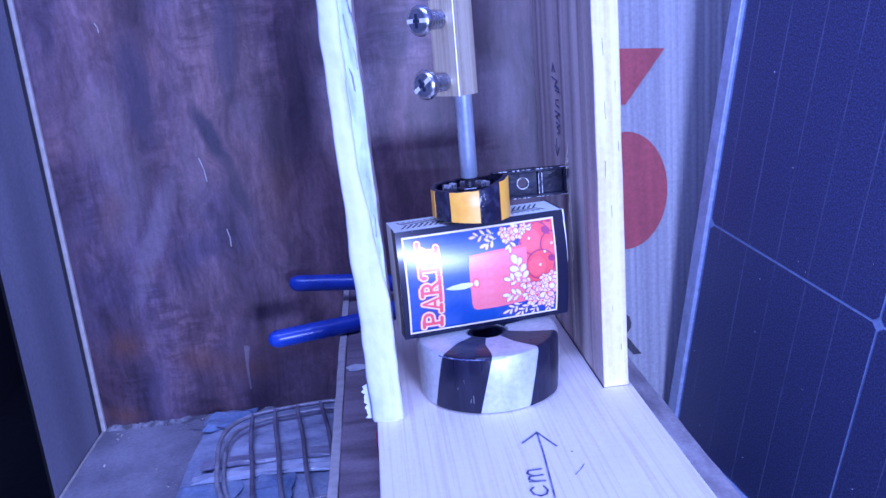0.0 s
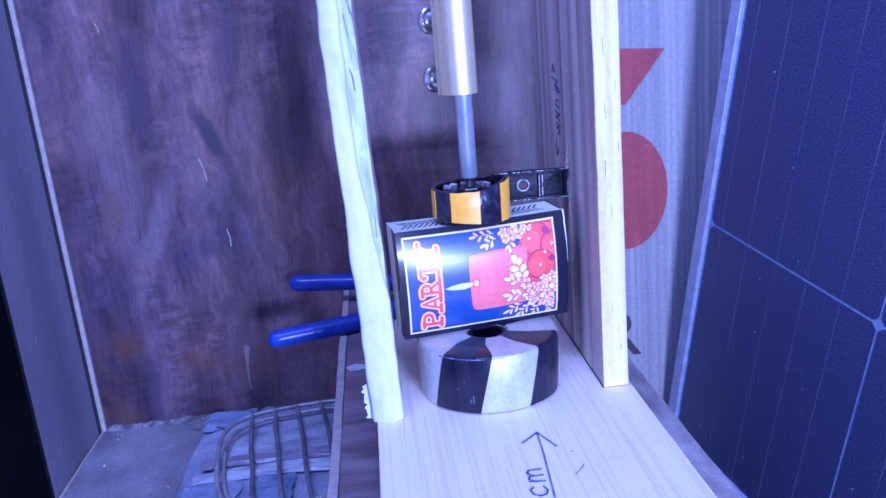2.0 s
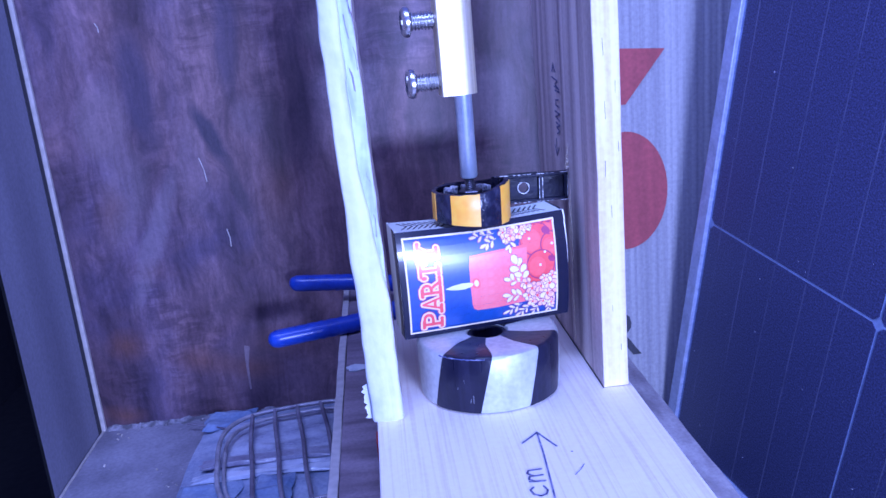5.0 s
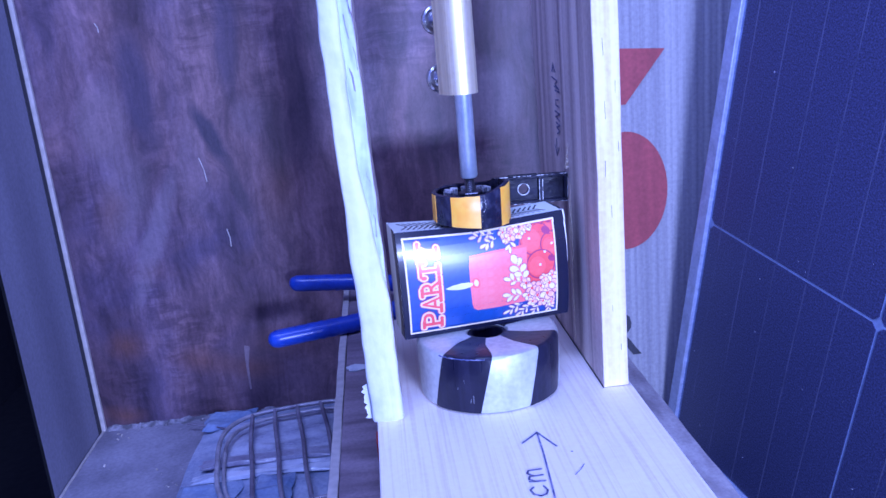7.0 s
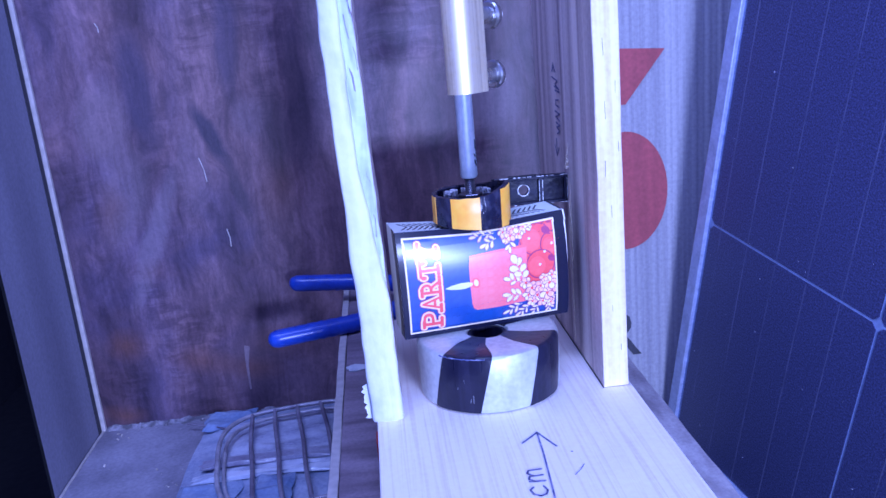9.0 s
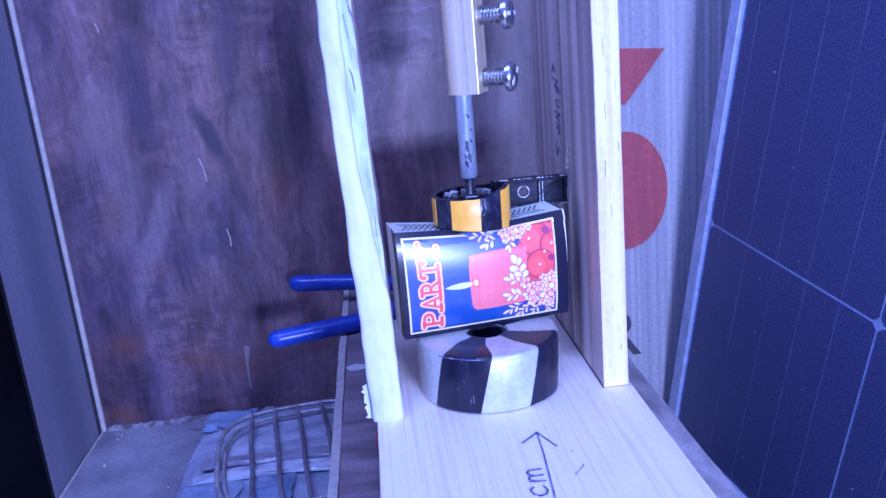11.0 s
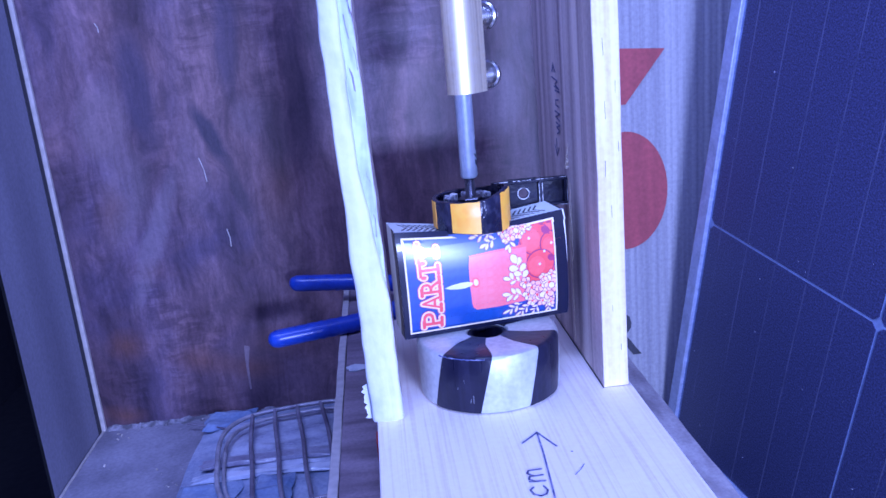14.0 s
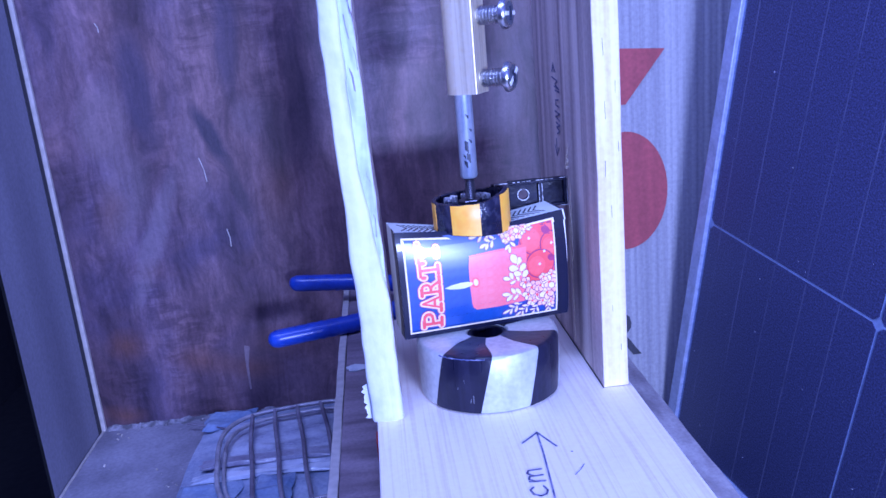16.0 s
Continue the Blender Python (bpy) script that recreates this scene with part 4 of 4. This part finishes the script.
def make_shaft():
    shaft = thing("drive_shaft", "zinc rod clamped in a bright terminal block coupling", "shaft", SHAFT_AT)
    bm = bmesh.new()
    add_lathe(bm, [(0, 65.6), (2.2, 65.6), (2.65, 66.2), (2.65, 119), (2.2, 119.4), (0, 119.4)], 32)
    part("rod", bm, ZINC, shaft, smooth=40)
    bm = bmesh.new()
    prof = [(0, 56)]
    z = 56.0
    while z < 65.5:
        prof += [(1.35, z), (1.65, z + 0.27)]
        z += 0.56
    prof.append((0, 65.7))
    add_lathe(bm, prof, 20)
    part("threaded_tip", bm, DARK_STEEL, shaft, "thin threaded tip")
    bm = bmesh.new()
    for z, a, l in ((84, 0.8, 1.2), (80, 0.5, 0.8), (73.5, 1.05, 4.4), (70.5, 0.9, 3.4), (69, 1.25, 2.4), (76.5, 0.6, 1.0), (72, 1.4, 1.0)):
        for k in range(3):
            add_box(bm, -0.22, 0.22, -2.72, -2.5, z + k * 0.5, z + l * 0.8 + 0.2 * k, 0.05, 0, Matrix.Rotation(-a - 0.12 * k, 4, "Z"))
    tagged(part("grease_mark", bm, GREASE, shaft, "dark grease flecks"), kind="stuff")
    # coupling: a rounded back with a flat screw face towards -y
    poly = [(-4.65, -6.7), (4.65, -6.7), (4.8, -6.4), (4.8, -0.5)]
    poly += [(4.8 * math.cos(a), -0.3 + 4.7 * math.sin(a)) for a in (math.pi * k / 14 for k in range(15))]
    poly += [(-4.8, -0.5), (-4.8, -6.4)]
    bm = bmesh.new()
    add_prism(bm, poly, 91.3, 119.0)
    block = part("coupling", bm, BRASS, shaft, "bright half-round terminal block", smooth=25)
    for z, turn in ((113.4, 0), (95.6, 32)):
        m = Matrix.Translation((0, -6.9, z)) @ Matrix.Rotation(radians(90), 4, "X")
        bm = bmesh.new()
        prof = [(0, -2), (2.0, -2)]
        d = 0.0
        while d < 7.0:
            prof += [(2.05, d), (2.15, d + 0.2), (2.75, d + 0.55), (2.75, d + 0.65)]
            d += 1.0
        prof += [(2.05, 7.6), (0, 7.6)]
        add_lathe(bm, prof, 20, m)
        screw = part("screw", bm, STEEL, block, "bright machine screw", smooth=15)
        bm = bmesh.new()
        add_lathe(bm, [(0, 7.2), (3.8, 7.2), (4.35, 7.6), (4.4, 8.4), (4.25, 9.0), (3.9, 9.5), (3.55, 9.75), (3.3, 9.6), (0, 9.7)], 32, m)
        part("head", bm, STEEL, screw, smooth=35)
        # raised white bar stands for the reflection that fills the slot
        bm = bmesh.new()
        r = m @ Matrix.Rotation(radians(turn), 4, "Z")
        add_box(bm, -3.75, 3.75, -0.6, 0.6, 9.3, 9.98, 0.08, 0, r)
        part("slot", bm, SLOT, screw, "bright bar painting the reflection in the screw slot")
        bm = bmesh.new()
        add_lathe(bm, [(0, 9.5), (3.35, 9.5), (3.3, 9.72), (1.6, 9.82), (0, 9.84)], 32, m)
        part("face", bm, FACE, screw, "dull bluish screw face", smooth=40)
        # raised dark bars put the recess's shade into the colour
        bm = bmesh.new()
        for q in (0, 90):
            reach = 1.95 if q else 1.3
            add_box(bm, -reach, reach, -0.55, 0.55, 9.5, 10.02 + q * 0.0003, 0.05, 0, r @ Matrix.Rotation(radians(q), 4, "Z"))
        part("cross_recess", bm, RECESS, screw, "dark bars painting the shade in the cross recess")
    bm = bmesh.new()
    add_lathe(bm, [(0, 119.5), (2.5, 119.5), (2.5, 165), (0, 165)], 24)
    part("motor_spindle", bm, STEEL, shaft)
    return shaft


SHAFT = make_shaft()


# ---- behind the rig ----
def make_pliers():
    tool = thing("pliers", "pliers with bright blue plastic grips lying on the bench", "pliers", (0, 0, 0))
    for pts in ([(-50.0, 385, -4.2), (-48.3, 385, -4.2), (-30, 384.5, -5.6), (-12, 383, -6.8), (12, 372, -7.5)], [(-55.8, 334, -13.5), (-53.7, 334.2, -13.3), (-38, 337, -12.7), (-20, 341, -12.4), (-4, 346, -11.6), (14, 358, -9)]):
        bm = bmesh.new()
        n = len(pts)
        # soften the run of points
        fine = []
        for i in range(n - 1):
            for k in range(10):
                fine.append(Vector(pts[i]).lerp(Vector(pts[i + 1]), k / 10))
        fine.append(Vector(pts[-1]))
        run = [(p - fine[0]).length for p in fine]
        radii = [4.0 * math.sqrt(max(0.02, 1 - max(0.0, 1 - d / 4.4) ** 2)) + 0.16 * math.sin(d * 1.4) * (d > 16) for d in run]
        add_tube(bm, fine, 3.8, 16, 0, True, radii)
        part("grip", bm, BLUE_GRIP, tool, "bright blue plastic grip", smooth=60)
    bm = bmesh.new()
    add_tube(bm, [(12, 372, -4), (26, 364, -6), (50, 356, -9)], 4, 10)
    add_tube(bm, [(13, 358, -7), (26, 364, -9), (50, 366, -11)], 4, 10)
    add_lathe(bm, [(0, -15), (8, -15), (8, -2), (0, -2)], 24, Matrix.Translation((26, 364, -1.7)))
    part("jaw", bm, DARK_STEEL, tool, "dark steel jaws", smooth=40)


make_pliers()


def make_wire_rack():
    rack = thing("wire_rack", "rounded wire grid resting on plastic wrapping", "wire rack", (-50, 342, -79.4), 8)
    r, z, e = 37.5, 8.6, 3.6

    def rim(a, k=1.0, lift=0.0):
        # a rounded square
        c, d = math.cos(a), math.sin(a)
        q = k * r / (abs(c) ** e + abs(d) ** e) ** (1 / e)
        return Vector((q * c, 1.17 * q * d, z + lift + 0.8 * d))

    for k, lift, w in ((1.0, 0.0, 1.15), (0.93, -2.4, 0.95)):
        bm = bmesh.new()
        add_tube(bm, [rim(2 * math.pi * i / 72, k, lift) for i in range(73)], w, 8)
        part("rim_wire", bm, WIRE, rack, smooth=60)
    bm = bmesh.new()
    add_tube(bm, [(-55 + 2.6 * k, 57.0 - 1.1 * k - 0.05 * k * k, 4.2 - 0.15 * k) for k in range(9)], 0.5, 6)
    part("loose_wire", bm, RUST_WIRE, rack, "thin loose wire end", smooth=60)
    for x in (-21.5, -10.0, 1.5, 13.5, 25.0):
        y = 1.17 * r * (1 - (abs(x) / r) ** e) ** (1 / e)
        bm = bmesh.new()
        add_tube(bm, [(x + 0.05 * x * math.sin(math.pi * k / 10) + 0.3 * math.sin(k + x), -y + 2 * y * k / 10, z + 0.9 - 2.6 * math.sin(math.pi * k / 10)) for k in range(11)], 1.05, 8)
        part("bar", bm, RUST_WIRE, rack, "dull dark wire bar", smooth=60)


make_wire_rack()


def make_bag():
    """Crumpled film: a low uneven pad, folded over, with pale seams."""
    bag = thing("plastic_bag", "crumpled bluish plastic wrapping on the shelf", "plastic bag")
    nx, ny = 50, 50
    for name, x0, x1, y0, y1, zb, amp, mat, seed in (("film", -105, -28, 296, 403, -79.3, 2.6, BAG, 0.0), ("fold", -91, -30, 338, 392, -77.4, 2.2, BAG_PALE, 5.0),
                                                     ("seam", -99, -34, 331, 337, -76.2, 1.2, SEAM, 2.0), ("hem", -97, -34, 342, 350, -75.6, 1.0, HEM, 8.0), ("corner", -104, -78, 384, 403, -76.8, 3.0, BLUE_FILM, 4.0), ("corner", -70, -52, 305, 330, -75.8, 3.0, BLUE_FILM, 6.0), ("corner", -103, -76, 296, 331, -76.8, 2.4, BLUE_FILM, 9.0)):
        bm = bmesh.new()
        top = []
        for j in range(ny + 1):
            row = []
            for i in range(nx + 1):
                u, v = i / nx, j / ny
                e = min(1, 8 * min(u, 1 - u, v, 1 - v))
                x = x0 + (x1 - x0) * u + 2.5 * noise.noise(Vector((u * 2, v * 3 + seed, 1)))
                y = y0 + (y1 - y0) * v + 3 * noise.noise(Vector((u * 2.5 + seed, v * 2, 3)))
                p = Vector((x * 0.03, y * 0.07, seed))
                z = zb + e * (0.8 + amp * (0.5 - abs(noise.noise(p))) + 0.5 * abs(noise.noise(p * 3.1)))
                row.append(bm.verts.new((x, y, z)))
            top.append(row)
        for j in range(ny):
            for i in range(nx):
                bm.faces.new([top[j][i], top[j][i + 1], top[j + 1][i + 1], top[j + 1][i]])
        r = bmesh.ops.extrude_face_region(bm, geom=bm.faces[:])
        for v in r["geom"]:
            if isinstance(v, bmesh.types.BMVert):
                v.co.z -= 0.4
        part(name, bm, mat, bag, smooth=50)


make_bag()


def make_cardboard():
    sheet = thing("cardboard_sheet", "grey corrugated board printed with red shapes", "cardboard", (0, 369.6, -124))
    bm = bmesh.new()
    n, x0, x1, z1 = 240, 84, 176, 330
    front = []
    for i in range(n + 1):
        x = x0 + (x1 - x0) * i / n
        y = -0.17 * math.sin(2 * math.pi * x / 3.1) - 0.12 * noise.noise(Vector((x * 0.3, 0, 0)))
        front.append((bm.verts.new((x, y, 0.2)), bm.verts.new((x, y, z1)), bm.verts.new((x, 4, 0.2)), bm.verts.new((x, 4, z1))))
    for a, b in zip(front, front[1:]):
        bm.faces.new([a[0], b[0], b[1], a[1]])
        bm.faces.new([a[2], a[3], b[3], b[2]])
        bm.faces.new([a[1], b[1], b[3], a[3]])
    part("board", bm, CORRUGATED, sheet, smooth=60)
    up = Matrix.Translation((0, -0.5, 124)) @ Matrix.Rotation(radians(90), 4, "X")
    for poly in ([(100, 95.5), (135, 92.8), (116, 69), (100, 69)], ellipse(115.0, 28.0, 20.5, 28.5, 0, 48)):
        bm = bmesh.new()
        add_prism(bm, poly, 0, 0.08, 0, up)
        part("red_print", bm, PRINT_RED, sheet, "faded red printed shape")
    bm = letters("R", 32)
    r = bmesh.ops.extrude_face_region(bm, geom=bm.faces[:])
    bmesh.ops.translate(bm, vec=(0, 0, 0.06), verts=[v for v in r["geom"] if isinstance(v, bmesh.types.BMVert)])
    bmesh.ops.transform(bm, matrix=up @ Matrix.Translation((99.0, -56.0, 0)) @ Matrix.Diagonal((1.15, 1.08, 1, 1)), verts=bm.verts)
    part("letter", bm, PRINT_BLACK, sheet, "black printed letter R")


make_cardboard()


def make_solar_panel():
    """Leaning module: cells on a pale back sheet under a frame; u runs along, v up."""
    panel = new("solar_panel")
    u = Vector((0.2407, -0.9512, -0.1931))
    v = Vector((0.0758, -0.18, 0.9807))
    n = u.cross(v)
    at = Vector((1.2687, 3.0, 0.1603)) * 0.112
    panel.matrix_world = Matrix.Translation(at) @ Matrix((u, v, n)).transposed().to_4x4()
    tagged(panel, "dark blue solar panel with pale cell gaps, leaning", "solar panel")
    bm = bmesh.new()
    add_box(bm, -2, 146, -112, 150, -3, -0.3)
    part("back_sheet", bm, PANEL_BACK, panel)
    for y0, y1 in ((-111, -0.55), (0.55, 112), (113.1, 149)):
        for x0, x1 in ((1.5, 93.1), (94.3, 145)):
            bm = bmesh.new()
            c = 2.0
            add_prism(bm, [(x0 + c, y0), (x1 - c, y0), (x1, y0 + c), (x1, y1 - c), (x1 - c, y1), (x0 + c, y1), (x0, y1 - c), (x0, y0 + c)], -0.28, 0.0)
            cell = part("solar_cell", bm, CELL, panel)
            x = 8.5
            while x < 144:
                if x0 + 1 < x < x1 - 1:
                    bm = bmesh.new()
                    add_box(bm, x - 0.22, x + 0.22, y0 + 0.5, y1 - 0.5, 0.01, 0.05)
                    part("bus_line", bm, BUS, cell, "thin conductor line")
                x += 17.0
    rnd = random.Random(21)
    bm = bmesh.new()
    for k in range(60):
        x, y, q = rnd.uniform(4, 140), rnd.uniform(-105, 140), rnd.choice((0.05, 0.06, 0.08, 0.2))
        add_prism(bm, ellipse(x, y, q, q * rnd.uniform(1, 3), rnd.uniform(0, 180), 6), 0.06, 0.12)
    tagged(part("dust_speck", bm, BAG_PALE, panel, "pale dust specks"), kind="stuff")
    for name, a in (("frame", (-6.4, -0.2, -112, 150)), ("frame", (146, 150, -112, 150)), ("frame", (-0.1, 145.9, -116, -112)), ("frame", (-0.1, 145.9, 150, 154))):
        bm = bmesh.new()
        add_box(bm, *a, -4, 1.6, 0.5)
        part(name, bm, PANEL_FRAME, panel)


make_solar_panel()


def make_scrap():
    """A torn bit of white paper on the bench."""
    bm = bmesh.new()
    n = 14
    ring = [(-17.0 + (4.6 + 0.8 * math.sin(5 * a)) * math.cos(a), 300.5 + (3.2 + 0.6 * math.cos(3 * a)) * math.sin(a)) for a in (2 * math.pi * k / n for k in range(n))]
    add_prism(bm, ring, -16.45, -16.1)
    tagged(part("paper_scrap", bm, PAPER_TAPE), "torn white paper scrap lying on the bench", "paper scrap")


make_scrap()


def make_crumbs():
    rnd = random.Random(8)
    bm = bmesh.new()
    for k in range(54):
        c = rnd.choice(((-143, 372), (-118, 355), (-112, 340), (-115, 325), (-150, 392), (-135, 400), (-110, 400), (-125, 402), (-150, 401)))
        x, y = rnd.gauss(c[0], 4), min(403, rnd.gauss(c[1], 5))
        s = rnd.choice((0.12, 0.18, 0.25, 0.3, 0.7))
        m = Matrix.Translation((x, y, -79.4 + s * 0.4)) @ Euler((rnd.random(), rnd.random(), rnd.random() * 6)).to_matrix().to_4x4()
        add_box(bm, -s, s, -s * 0.6, s * 0.6, -s * 0.3, s * 0.3, 0, 0, m)
    tagged(part("dust_crumbs", bm, EDGE_PLY), "pale crumbs and dust on the shelf", "dust", kind="stuff")


make_crumbs()


# ---- what moves ----
def motions():
    # the shaft turns about once in 2.5 s, a little unevenly
    rows = []
    knots = ((0, -43), (0.2, -31), (0.4, -11), (0.5, 2), (0.8, 45), (3.06, 360), (8.06, 1080), (12.975, 1800), (15.52, 2160), (16.0, 2226))
    for k in range(81):
        t = k * 0.2
        turn = float(np.interp(t, [q[0] for q in knots], [q[1] for q in knots])) - 6.1
        rows.append((t, pose(SHAFT_AT[0] / 1000, SHAFT_AT[1] / 1000, 0, 0, 0, turn)))
    walk(SHAFT, rows)
    # the ring screws down and crushes the box
    times = (0, 1, 2, 3, 4, 6.5, 9, 11.5, 13, 14.5, 16)
    ring = (0, 0.1, 0.25, 0.6, 0.8, 1.45, 2.1, 2.7, 3.1, 3.5, 4.0)
    arm = (0, 0.5, 0.85, 1.2, 1.6, 2.2, 2.6, 3.05, 3.3, 3.5, 3.6)
    rows = []
    for k in range(17):
        t = float(k)
        down, end = float(np.interp(t, times, ring)), float(np.interp(t, times, arm))
        rows.append((t, pose(RING_AT[0] / 1000, RING_AT[1] / 1000, (RING_AT[2] - down) / 1000, 0, math.degrees(math.atan2(end - down, 34)), 0)))
    walk(PRESS, rows)
    for ob, s0, s1, ox, top, u0 in STRIPS:
        rows = []
        for k in range(17):
            t = float(k)
            y, z = profile(s1 if top else s0, t)
            a = tilt((s0 + s1) / 2, t) - tilt((s0 + s1) / 2, 0)
            roll = 0
            if top:
                roll = (6.5 if u0 == 0 else -5.5) * t / 16.0
            rows.append((t, pose(ox / 1000, y / 1000, z / 1000, -math.degrees(a), roll, 0)))
        walk(ob, rows)
    for ob, side, ox in FLAPS:
        rows = []
        for k in range(17):
            t = float(k)
            y, z = profile(ARC, t)
            rows.append((t, pose(ox / 1000, y / 1000, z / 1000, 0, side * (10.5 if side == 1 else 7.5) * t / 16.0, 0)))
        walk(ob, rows)


motions()
